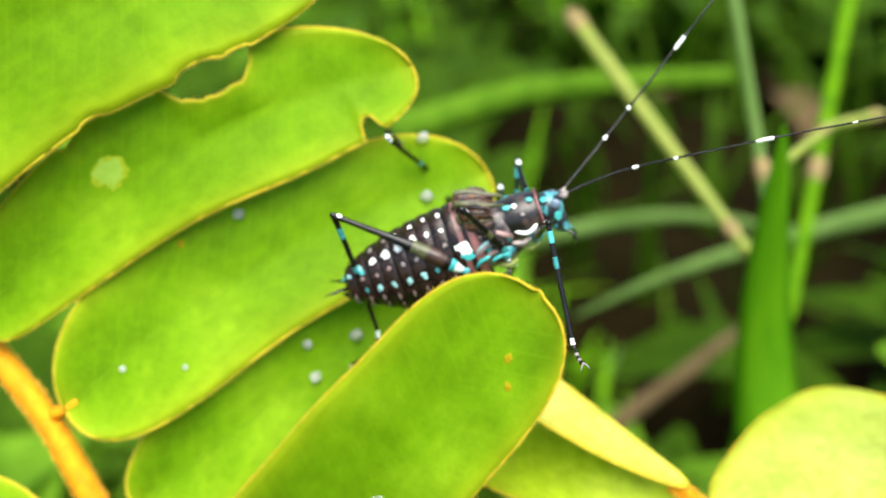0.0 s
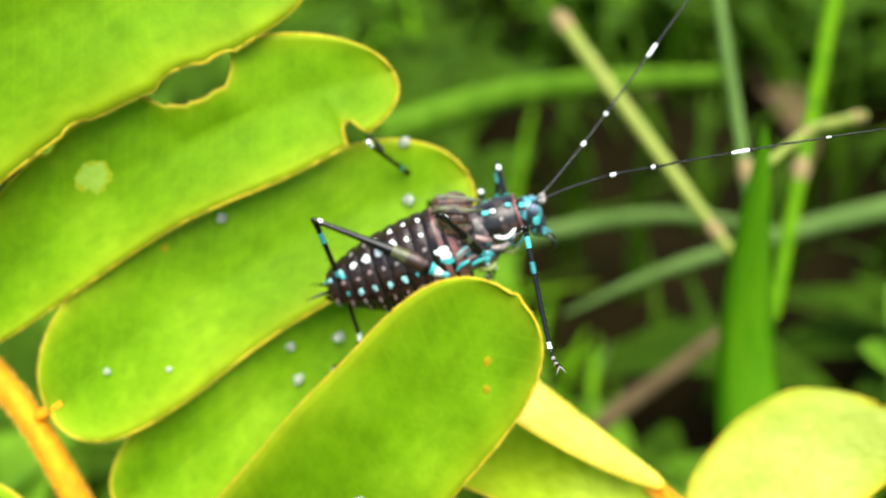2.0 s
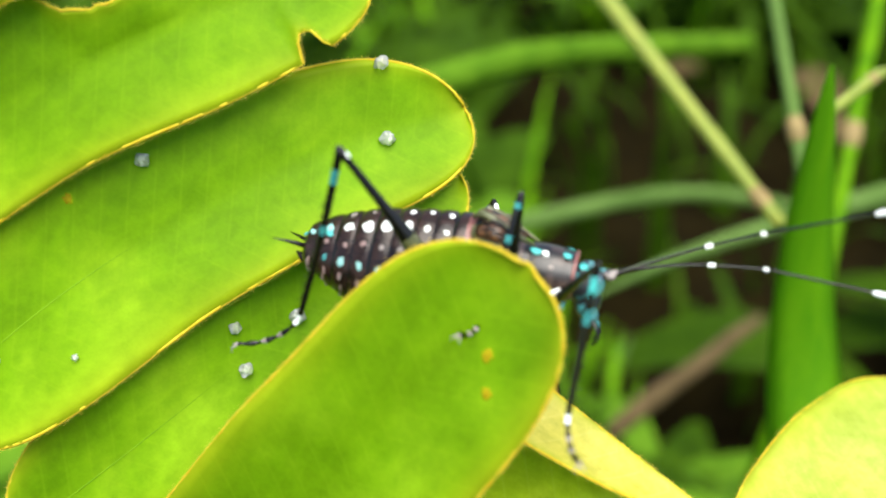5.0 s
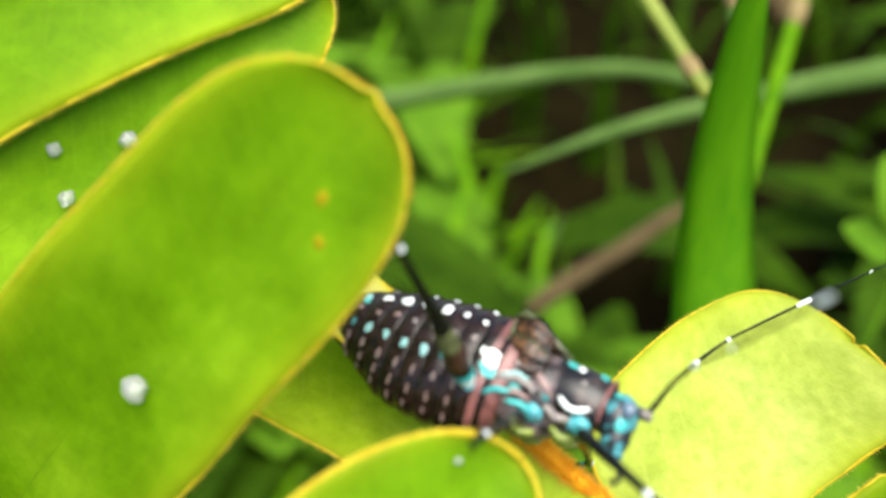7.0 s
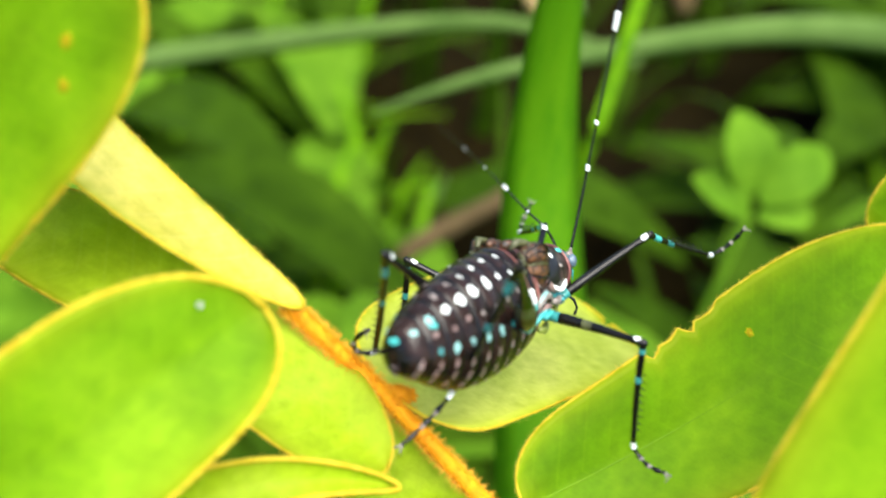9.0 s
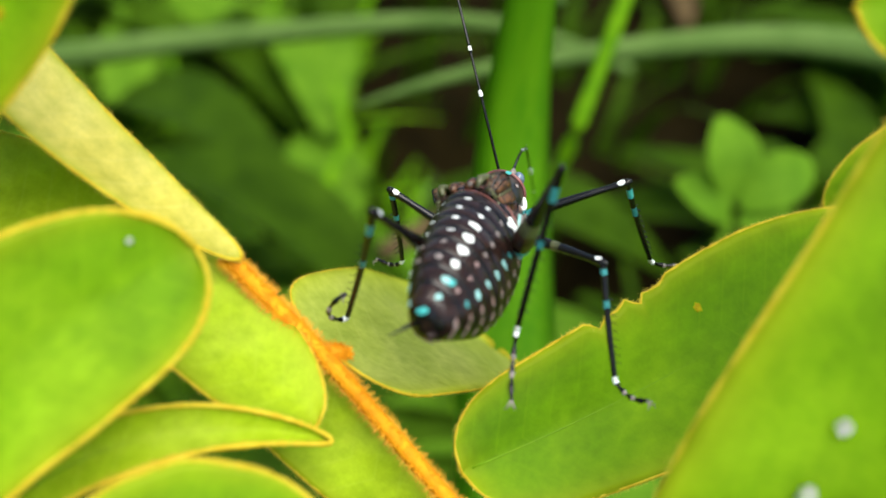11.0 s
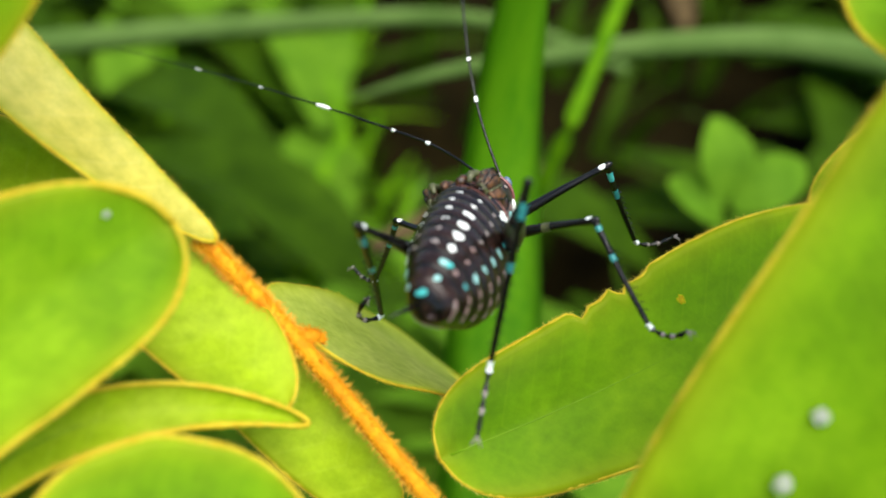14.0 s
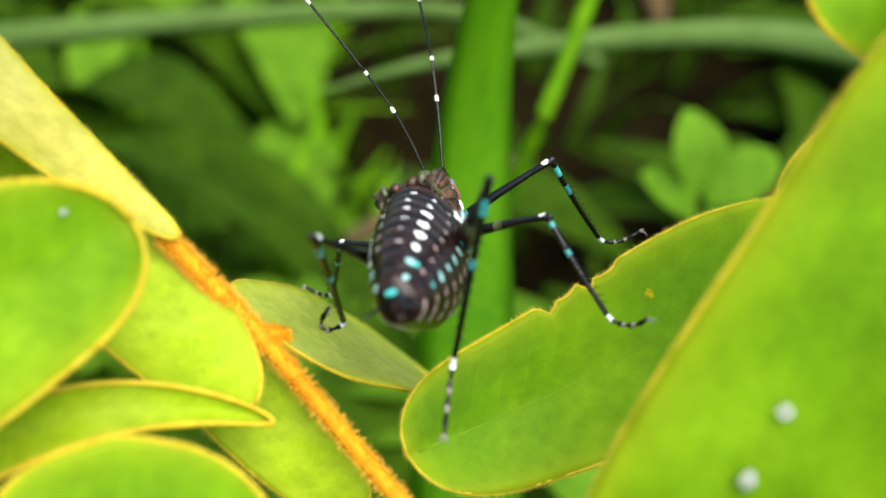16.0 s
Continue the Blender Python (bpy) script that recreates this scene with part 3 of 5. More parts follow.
# low grass and weeds between the larger blades; bare patches show the shade-dark soil
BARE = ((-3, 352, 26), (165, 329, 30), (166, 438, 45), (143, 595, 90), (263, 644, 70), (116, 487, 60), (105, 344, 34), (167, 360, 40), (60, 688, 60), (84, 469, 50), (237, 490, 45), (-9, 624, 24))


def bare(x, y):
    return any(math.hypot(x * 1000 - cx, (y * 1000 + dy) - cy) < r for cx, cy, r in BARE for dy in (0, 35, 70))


rnd = random.Random(5)
for nm, mat, count in (("grass_tufts", GRASS, 1100), ("grass_tufts", GRASS_SHADED, 1600), ("grass_tufts", GRASS_PALE, 90)):
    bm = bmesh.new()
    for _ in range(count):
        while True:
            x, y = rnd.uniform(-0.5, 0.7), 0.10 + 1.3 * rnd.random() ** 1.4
            if mat is GRASS_SHADED and rnd.random() < 0.4 or not bare(x, y) and rnd.random() < ((1.0 if x < 0.14 else 0.5) * (1.0 if y < 0.44 else 0.2) if mat is not GRASS_SHADED else (0.45 if x < 0.14 else 1.0)):
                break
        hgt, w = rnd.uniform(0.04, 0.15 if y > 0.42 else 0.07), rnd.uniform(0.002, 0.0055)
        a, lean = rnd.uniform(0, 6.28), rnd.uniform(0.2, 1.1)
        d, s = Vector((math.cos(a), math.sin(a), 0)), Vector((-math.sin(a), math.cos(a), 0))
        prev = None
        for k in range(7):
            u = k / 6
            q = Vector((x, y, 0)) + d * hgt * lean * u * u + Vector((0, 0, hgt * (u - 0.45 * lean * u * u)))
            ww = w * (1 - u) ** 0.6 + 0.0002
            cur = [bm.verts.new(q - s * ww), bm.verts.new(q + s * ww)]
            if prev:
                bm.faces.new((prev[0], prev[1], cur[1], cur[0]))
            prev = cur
    tagged(part(nm, bm, mat), "low green grass tufts over shade-darkened soil", "grass", kind="stuff")


for mat, count in ((GRASS, 9000), (GRASS_SHADED, 12000)):
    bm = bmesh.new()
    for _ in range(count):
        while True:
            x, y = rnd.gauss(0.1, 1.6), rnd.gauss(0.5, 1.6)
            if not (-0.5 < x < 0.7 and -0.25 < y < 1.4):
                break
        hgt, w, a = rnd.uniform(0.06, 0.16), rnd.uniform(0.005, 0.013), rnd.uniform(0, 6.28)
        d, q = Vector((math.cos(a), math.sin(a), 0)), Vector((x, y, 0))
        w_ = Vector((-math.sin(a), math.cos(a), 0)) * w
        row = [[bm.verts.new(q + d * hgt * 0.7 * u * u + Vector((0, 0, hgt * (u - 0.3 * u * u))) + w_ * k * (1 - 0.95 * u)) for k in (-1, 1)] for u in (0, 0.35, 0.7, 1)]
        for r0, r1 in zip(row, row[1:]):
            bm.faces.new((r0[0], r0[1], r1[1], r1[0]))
    tagged(part("grass_tufts", bm, mat), "low green grass tufts over shade-darkened soil", "grass", kind="stuff")


def oval_leaf(bm, root, tip, width, up, rnd):
    """An oval weed leaf, cupped along its midrib."""
    root, tip = Vector(root), Vector(tip)
    d = tip - root
    s = d.cross(Vector(up)).normalized()
    n = s.cross(d).normalized()
    rows = []
    n_rows = 9 if d.length > 0.012 else 5
    for i in range(n_rows):
        u = i / (n_rows - 1)
        w = width * max(0.02, math.sin(math.pi * (0.04 + 0.93 * u)) ** 0.75) / 2
        c = root + d * u + n * d.length * 0.16 * math.sin(math.pi * u)
        rows.append([bm.verts.new(c + s * w * v + n * w * 0.35 * v * v) for v in (-1, 0, 1)])
    for r0, r1 in zip(rows, rows[1:]):
        for k in range(2):
            bm.faces.new((r0[k], r0[k + 1], r1[k + 1], r1[k]))


for nm, mat, count in (("weed_leaves", WEED, 1000), ("weed_leaves", GRASS_SHADED, 1700), ("dead_leaves", STRAW, 40)):
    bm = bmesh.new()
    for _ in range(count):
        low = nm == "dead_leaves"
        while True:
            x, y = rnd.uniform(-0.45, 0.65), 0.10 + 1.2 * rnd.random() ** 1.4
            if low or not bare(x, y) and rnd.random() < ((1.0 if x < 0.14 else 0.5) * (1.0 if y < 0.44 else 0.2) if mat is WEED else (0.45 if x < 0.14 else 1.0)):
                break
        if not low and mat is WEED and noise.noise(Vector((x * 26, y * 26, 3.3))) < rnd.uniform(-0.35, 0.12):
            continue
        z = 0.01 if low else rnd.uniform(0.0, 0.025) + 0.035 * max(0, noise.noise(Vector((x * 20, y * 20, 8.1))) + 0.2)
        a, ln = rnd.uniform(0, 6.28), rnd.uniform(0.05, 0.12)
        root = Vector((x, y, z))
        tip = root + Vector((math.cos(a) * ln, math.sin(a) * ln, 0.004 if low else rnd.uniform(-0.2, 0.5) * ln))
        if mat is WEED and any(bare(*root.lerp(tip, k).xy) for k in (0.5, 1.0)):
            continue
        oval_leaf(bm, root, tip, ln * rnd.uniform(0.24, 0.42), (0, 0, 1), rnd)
    tagged(part(nm, bm, mat), "dry brown leaves on the soil" if nm == "dead_leaves" else "broad low weed leaves over shade-darkened soil", "plants", kind="stuff")

foot_ = Vector((110.2, 187.9, 137.8)) * MM
weed = empty("clover_weed", Matrix.Translation(foot_), "small bright green lobed weed out of focus", "plant")
for root_, tip_, w in (((110, 188, 138), (98, 193, 143), 9), ((109, 190, 142), (106, 201, 155), 12), ((112, 189, 141), (126, 197, 150), 11), ((112, 188, 138), (124, 189, 139), 8)):
    bm = bmesh.new()
    oval_leaf(bm, Vector(root_) * MM - foot_, Vector(tip_) * MM - foot_, w * MM, (0, -0.6, 0.8), rnd)
    part("leaf", bm, WEED, weed)
bm = bmesh.new()
tube(bm, [(0, 0, 0), (0.004, 0.012, -0.06), (0.006, 0.02, -0.135)], [0.0009, 0.0012, 0.0016], 6)
part("stem", bm, WEED, weed)


# ---- the insect ----
# x from the tail to the head, y to its left, z up; millimetres
insect = empty("bush_cricket", Matrix.Identity(4), "black and brown bush cricket with white and teal spots", "insect")


def mottled(name, a, c, scale, at, rough=0.35, soft=0.03):
    m, nt, b = material(name)
    n = grain(nt, scale, 2, 0.5)
    fine = grain(nt, scale * 4, 4, 0.6)
    col = mixed(nt, ramp(nt, n, [(at - soft, a), (at + soft, c)]), ramp(nt, fine, [(0.3, (0.75, 0.75, 0.75)), (0.7, (1.15, 1.15, 1.15))]), 1.0, "MULTIPLY")
    nt.links.new(col, b.inputs["Base Color"])
    b.inputs["Roughness"].default_value = rough
    bump(nt, b, fine, 0.3, 0.00004)
    return m


HEAD = mottled("insect_head", (0.012, 0.014, 0.018), (0.06, 0.25, 0.28), 950, 0.56)
CHEST = mottled("insect_chest", (0.014, 0.010, 0.010), (0.19, 0.14, 0.14), 700, 0.52, soft=0.1)
SHIELD = mottled("insect_shield", (0.006, 0.005, 0.005), (0.055, 0.036, 0.030), 650, 0.58, soft=0.08)
PAD, _pn, _pb = material("insect_wing")
_co = _pn.nodes.new("ShaderNodeTexCoord")
_vo = _pn.nodes.new("ShaderNodeTexVoronoi")
_vo.feature = "DISTANCE_TO_EDGE"
_vo.inputs["Scale"].default_value = 1500.0
_pn.links.new(_co.outputs["Object"], _vo.inputs["Vector"])
_cell = ramp(_pn, grain(_pn, 500, 3, 0.6), [(0.35, (0.045, 0.016, 0.008)), (0.7, (0.14, 0.062, 0.018))])
_pn.links.new(mixed(_pn, (0.008, 0.006, 0.004), _cell, ramp(_pn, _vo.outputs["Distance"], [(0.04, (0, 0, 0)), (0.16, (1, 1, 1))])), _pb.inputs["Base Color"])
_pb.inputs["Roughness"].default_value = 0.45
bump(_pn, _pb, _vo.outputs["Distance"], 0.5, 0.0001)
PALE_TEAL = plain_material("insect_pale_teal", (0.10, 0.34, 0.34), (0.36, 0.60, 0.56), 1500, 0.35)
TEAL_DEEP = plain_material("insect_teal_deep", (0.012, 0.13, 0.14), (0.04, 0.27, 0.26), 1200, 0.35)
RUSSET = plain_material("insect_russet", (0.012, 0.005, 0.003), (0.05, 0.022, 0.012), 1200, 0.35)
SKINS = [BLACK, TEAL, WHITE, GREY, OLIVE, TEAL_DEEP, RUSSET]


def body_ring(x):
    """Half width, half height and middle height of the abdomen at x."""
    u = max(0.0, min(1.0, x / 13.0))
    r = 4.6 * (math.sin(math.pi * min(1, 0.045 + 0.645 * u)) ** 0.52) * min(1.0, 0.35 + 0.65 * math.sqrt(u / 0.035))
    return r * 0.68, r, -1.6 - 0.15 * math.sin(math.pi * u) + 0.7 * u ** 3


def body_spot(x, deg):
    w, h, z = body_ring(x)
    a = radians(deg)
    k = 0.88 * min(1, 0.6 + 0.4 * x / 5.0) if deg < 0 or deg > 180 else 1
    p = Vector((x, w * math.cos(a), z + h * k * math.sin(a)))
    w2, h2, z2 = body_ring(x + 0.2)
    q = Vector((x + 0.2, w2 * math.cos(a), z2 + h2 * k * math.sin(a)))
    side = Vector((0, -w * math.sin(a), h * math.cos(a)))
    n = side.cross(q - p).normalized()
    n = n if n.dot(p - Vector((x, 0, z))) > 0 else -n
    return p, (q - p).normalized(), n


bm = bmesh.new()
rings = []
steps = 104
for i in range(steps + 1):
    x = 13.0 * (i / steps) ** 1.25
    w, h, z = body_ring(x)
    ph = (x / 1.3) % 1.0
    seam = 1 + 0.022 * math.sin(math.pi * ph) - 0.03 * max(0, 1 - ph / 0.16)
    rings.append([bm.verts.new(Vector((x, w * seam * math.cos(a), z + h * seam * math.sin(a) * (0.88 * min(1, 0.6 + 0.4 * x / 5.0) if math.sin(a) < 0 else 1))) * MM) for a in (2 * math.pi * k / 36 for k in range(36))])
for i, (r0, r1) in enumerate(zip(rings, rings[1:])):
    x = 13.0 * (i / steps) ** 1.25
    ph = (x / 1.3) % 1.0
    for k in range(36):
        f = bm.faces.new((r0[k], r0[(k + 1) % 36], r1[(k + 1) % 36], r1[k]))
        f.material_index = 1 if (x > 9.5 and ph > 0.9) or (x > 11.0 and ph > 0.6) or x > 12.2 else 2 if ph < 0.12 else 0
bm.faces.new(rings[0][::-1])
bm.faces.new(rings[-1])
abdomen = part("abdomen", bm, [BROWN, PINK, BLACK], insect, "plump dark brown banded abdomen")
abdomen.scale = (1.06, 1, 1)

spot_mesh = {}
for nm, mat, shape_no in ((*c, k) for c in (("white", WHITE), ("teal", TEAL), ("grey", GREY), ("pale", PALE_TEAL), ("deep", TEAL_DEEP), ("rose", ROSE)) for k in range(4)):
    bm = bmesh.new()
    blob(bm, (0, 0, 0), (1, 1, 1), seg=14)
    for v in bm.verts:
        v.co *= 1 + 0.42 * noise.noise(Vector((v.co.x * 1.3, v.co.y * 1.3, shape_no * 5.7)))
    me = bpy.data.meshes.new("spot")
    bm.to_mesh(me)
    bm.free()
    me.materials.append(mat)
    for p in me.polygons:
        p.use_smooth = True
    spot_mesh[nm, shape_no] = me


def spot_on(p, along, n, lx, ly, nm, parent, name="spot", label=""):
    """A flat coloured marking, slightly proud of the skin."""
    ob = new(name, spot_mesh[nm, int(abs(p.x * 7.3 + p.z * 11.1)) % 4])
    ob.parent = parent
    yv = n.cross(along).normalized()
    m = Matrix((along, yv, n)).transposed().to_4x4() @ Matrix.Diagonal((lx * MM, ly * MM, 0.09 * MM, 1))
    m.translation = p * MM
    ob.matrix_basis = m
    if label:
        tagged(ob, label)


rnd = random.Random(11)
for sgn in (1, -1):
    for s in range(8):
        x = 0.75 + 1.32 * s
        mirror = (lambda d: d if sgn > 0 else 180 - d)
        big = (0.30, 0.38, 0.46, 0.56, 0.58, 0.54, 0.34, 0.28)[s]
        rows_ = [(mirror(47), big * 0.85, big * 0.8, "white" if s > 1 else "pale")]
        if s == 1:
            rows_.append((mirror(40), 0.3, 0.24, "teal"))
        if s > 1:
            rows_.append((mirror(73), 0.24, 0.28, "white" if s > 3 else "grey"))
        if s > 0:
            rows_.append((mirror(25), 0.22, 0.22, "rose" if s < 4 else "grey"))
            rows_.append((mirror(3), 0.28 if 1 < s < 6 else 0.22, 0.42 if 1 < s < 6 else 0.28, "pale" if 1 < s < 6 else "deep"))
        rows_.append((mirror(-18), 0.13, 0.36, "rose"))
        rows_.append((mirror(-20), 0.11, 0.22, "grey"))
        rows_.append((mirror(-38), 0.12, 0.40, "rose"))
        rows_.append((mirror(-56), 0.12, 0.42, "rose"))
        for deg, lx, ly, nm in rows_:
            p, al, n = body_spot(x + rnd.uniform(-0.08, 0.08), deg + rnd.uniform(-1.5, 1.5))
            k = rnd.uniform(0.88, 1.12)
            spot_on(p, al, n, lx * k, ly * k, nm, abdomen)
    p, al, n = body_spot(11.4, 14 if sgn > 0 else 166)
    spot_on(p, al, n, 0.72, 0.72, "white", abdomen, label="large white flank spot")
    p, al, n = body_spot(11.6, 3 if sgn > 0 else 177)
    spot_on(p, al, n, 0.7, 0.5, "teal", abdomen)
n = Vector((-0.75, 0, 0.66)).normalized()
spot_on(Vector((0.06, 0, -0.35)), Vector((0.66, 0, 0.75)).normalized(), n, 0.24, 0.46, "teal", abdomen, label="bright teal tail spot")

for sgn in (1, -1):
    bm = bmesh.new()
    tube(bm, [Vector(q) * MM for q in ((0.5, sgn * 0.7, -1.2), (-0.4, sgn * 1.1, -1.0), (-1.1, sgn * 1.5, -0.9), (-1.9, sgn * 1.9, -0.8))], [0.2 * MM, 0.17 * MM, 0.1 * MM, 0.03 * MM], 7)
    part("tail_feeler", bm, BLACK, insect)
bm = bmesh.new()
tube(bm, [Vector(q) * MM for q in ((0.6, 0, -2.2), (-0.1, 0, -2.1), (-0.6, 0, -1.8))], [0.5 * MM, 0.35 * MM, 0.06 * MM], 8)
part("tail_plate", bm, BROWN, insect)

# chest: two stout rings with side plates
bm = bmesh.new()
blob(bm, Vector((13.4, 0, -0.75)) * MM, (1.9 * MM, 2.8 * MM, 3.1 * MM), seg=24)
blob(bm, Vector((15.6, 0, -0.6)) * MM, (1.9 * MM, 2.4 * MM, 2.75 * MM), seg=24)
blob(bm, Vector((14.8, 0, -2.4)) * MM, (2.6 * MM, 1.8 * MM, 1.5 * MM), seg=18)
thorax = part("thorax", bm, CHEST, insect, "mottled grey-brown thorax")
for sgn in (1, -1):
    for x, z, lx, ly, nm in ((13.0, -0.9, 0.5, 0.3, "deep"), (14.3, -1.3, 0.55, 0.24, "teal"), (15.6, -1.2, 0.45, 0.3, "deep"), (13.8, 0.1, 0.4, 0.24, "grey"), (15.0, 0.0, 0.3, 0.35, "grey"), (16.3, -0.9, 0.3, 0.4, "deep")):
        n = Vector((0.0, sgn * 0.9, z * 0.25)).normalized()
        r = 2.72 if x < 14.5 else 2.36
        y = r * math.sqrt(max(0.1, 1 - ((z + 0.4) / r) ** 2)) * 0.97
        spot_on(Vector((x, sgn * y, z)), Vector((1, 0, 0)), n, lx, ly, nm, thorax)

for sgn in (1, -1):
    for k, (mat, rad, pts) in enumerate((
            (TEAL, 0.2, ((12.6, 2.75, -2.4), (13.3, 2.95, -1.9), (14.2, 2.95, -1.7))),
            (GREY, 0.26, ((13.0, 2.9, -1.2), (14.2, 2.85, -0.7), (15.2, 2.6, -0.8), (15.7, 2.5, -1.3))),
            (PALE_TEAL, 0.14, ((13.1, 2.9, -0.9), (14.2, 2.9, -0.4), (15.0, 2.65, -0.5))),
            (TEAL, 0.22, ((14.2, 2.75, -2.3), (15.0, 2.65, -2.1), (15.8, 2.5, -2.2))),
            (ROSE, 0.3, ((15.0, 2.4, 0.3), (15.9, 2.35, -0.3), (16.6, 2.15, -0.9))),
            (ROSE, 0.24, ((13.6, 2.8, -2.0), (14.5, 2.7, -1.5), (15.6, 2.5, -1.7))),
            (BLACK, 0.24, ((15.3, 2.55, -1.2), (15.6, 2.5, -1.1), (15.9, 2.4, -1.2))),
            (GREY, 0.3, ((16.4, 2.1, -1.5), (17.3, 2.0, -1.9), (18.2, 1.8, -1.7))),
            (LIME, 0.3, ((14.6, 1.9, -3.3), (15.6, 1.8, -3.6), (16.4, 1.6, -3.3))),
            (LIME, 0.26, ((17.2, 1.5, -2.5), (18.0, 1.3, -2.9), (18.8, 1.1, -2.6))))):
        bm = bmesh.new()
        v = [Vector((x, sgn * y, z)) * MM for x, y, z in pts]
        v = [v[0], v[0].lerp(v[1], 0.5), v[1]] + [p for i in range(1, len(v) - 1) for p in (v[i].lerp(v[i + 1], 0.5), v[i + 1])]
        tube(bm, v, [rad * MM * (0.45 + 0.55 * math.sin(math.pi * (0.12 + 0.76 * i / (len(v) - 1)))) for i in range(len(v))], 8)
        part("side_ridge", bm, mat, thorax)

# short wings: a rounded, veined brown lobe on each side with an olive folded edge along the back
def wing_spot(u, v, sgn):
    """A point of the lobe: u from its root in front to its tip behind, v from the back down to the flank."""
    a = radians(-70 + 200 * v)
    r = 0.35 + 0.65 * math.sin(math.pi * (0.12 + 0.8 * u))
    y = 2.55 + 0.55 * math.sin(math.pi * u) * math.sin(math.pi * v) + 0.1 * math.sin(v * 30)
    rag = 0.25 * noise.noise(Vector((u * 9, v * 6, sgn)))
    return Vector((15.5 - 2.9 * u + rag, sgn * (y - 1.1 * max(0, 0.35 - v) - 0.35 * u), 1.2 + 0.5 * u + 1.95 * r * math.cos(a + 0.6)))


for sgn in (1, -1):
    bm = bmesh.new()
    grids = [[[bm.verts.new((wing_spot(i / 26, j / 24, sgn) - Vector((0, sgn * off, 0))) * MM) for j in range(25)] for i in range(27)] for off in (0.0, 0.3)]
    for g in grids:
        for i in range(26):
            for j in range(24):
                bm.faces.new((g[i][j], g[i + 1][j], g[i + 1][j + 1], g[i][j + 1]))
    rim_ = [(i, 0) for i in range(27)] + [(26, j) for j in range(1, 25)] + [(i, 24) for i in range(25, -1, -1)] + [(0, j) for j in range(23, 0, -1)]
    for (i, j), (k, l) in zip(rim_, rim_[1:] + rim_[:1]):
        bm.faces.new((grids[0][i][j], grids[1][i][j], grids[1][k][l], grids[0][k][l]))
    pad = part("wing_pad", bm, PAD, insect, "short rounded brown wing pad with a fine network of veins")
    for k in range(6):
        bm = bmesh.new()
        v = 0.12 + 0.15 * k
        tube(bm, [(wing_spot(0.05 + 0.9 * q / 10, v, sgn) + Vector((0, sgn * 0.06, 0))) * MM for q in range(11)], 0.07 * MM, 5)
        part("rib", bm, OLIVE if k in (0, 3) else BLACK, pad)
    bm = bmesh.new()
    tube(bm, [(wing_spot(1.0, 0.08 + 0.84 * q / 10, sgn) + Vector((-0.05, sgn * 0.05, 0))) * MM for q in range(11)], [0.12 * MM + 0.05 * MM * (q % 2) for q in range(11)], 6)
    part("wing_rim", bm, OLIVE, pad)
    bm = bmesh.new()
    tube(bm, [Vector((x, sgn * y, z)) * MM for x, y, z in ((12.2, 1.4, 3.2), (12.8, 1.6, 3.6), (13.6, 1.75, 3.4), (14.6, 1.75, 2.9), (15.7, 1.6, 2.4), (16.8, 1.3, 2.0))], [0.16 * MM, 0.32 * MM, 0.26 * MM, 0.3 * MM, 0.24 * MM, 0.1 * MM], 8)
    part("wing_edge", bm, OLIVE, pad, "olive folded wing edge")
    bm = bmesh.new()
    tube(bm, [Vector((x, sgn * y, z)) * MM for x, y, z in ((12.4, 0.6, 3.4), (13.2, 0.8, 3.3), (14.4, 0.8, 2.9), (16.0, 0.7, 2.3))], [0.3 * MM, 0.42 * MM, 0.4 * MM, 0.2 * MM], 8)
    part("wing_fold", bm, PAD, pad, "brown wing fold on the back")

# neck shield with hanging flaps
bm = bmesh.new()
rings = []
for i in range(13):
    u = i / 12
    x = 16.1 + 3.7 * u
    r = 1.95 + 0.28 * math.sin(math.pi * u) - 0.15 * u + (0.12 if i in (0, 12) else 0)
    rings.append([bm.verts.new(Vector((x, r * 0.98 * math.sin(a), 0.05 + r * math.cos(a) * 0.98)) * MM) for a in (radians(-138 + 276 * k / 26) for k in range(27))])
for r0, r1 in zip(rings, rings[1:]):
    for k in range(26):
        bm.faces.new((r0[k], r0[k + 1], r1[k + 1], r1[k]))
shield = part("neck_shield", bm, SHIELD, insect, "black saddle-shaped neck shield")
bm = bmesh.new()
blob(bm, Vector((18.0, 0, -0.25)) * MM, (2.2 * MM, 1.72 * MM, 1.75 * MM), seg=18)
part("neck", bm, CHEST, insect)
for sgn in (1, -1):
    bm = bmesh.new()
    tube(bm, [Vector((17.0 + 2.1 * k / 8, sgn * (2.06 - 0.04 * abs(k - 4)), -0.55 - 0.5 * math.sin(math.pi * k / 8))) * MM for k in range(9)], [0.1 * MM] + [0.19 * MM] * 7 + [0.1 * MM], 7)
    part("crescent", bm, WHITE, shield, "creamy white crescent")
    for x, a, lx, ly, nm in ((16.9, 40, 0.42, 0.28, "teal"), (17.6, 42, 0.26, 0.24, "white"), (19.1, 38, 0.32, 0.26, "teal"), (18.2, 70, 0.22, 0.16, "grey")):
        n = Vector((0, sgn * math.sin(radians(a)), math.cos(radians(a))))
        spot_on(Vector((x, 0, 0.05)) + n * 2.17, Vector((1, 0, 0)), n, lx, ly, nm, shield)
bm = bmesh.new()
tube(bm, [Vector((19.75, 1.9 * math.sin(a), 0.05 + 1.9 * math.cos(a))) * MM for a in (radians(-130 + 260 * k / 20) for k in range(21))], 0.14 * MM, 6)
part("collar", bm, PINK, shield, "pinkish front collar")

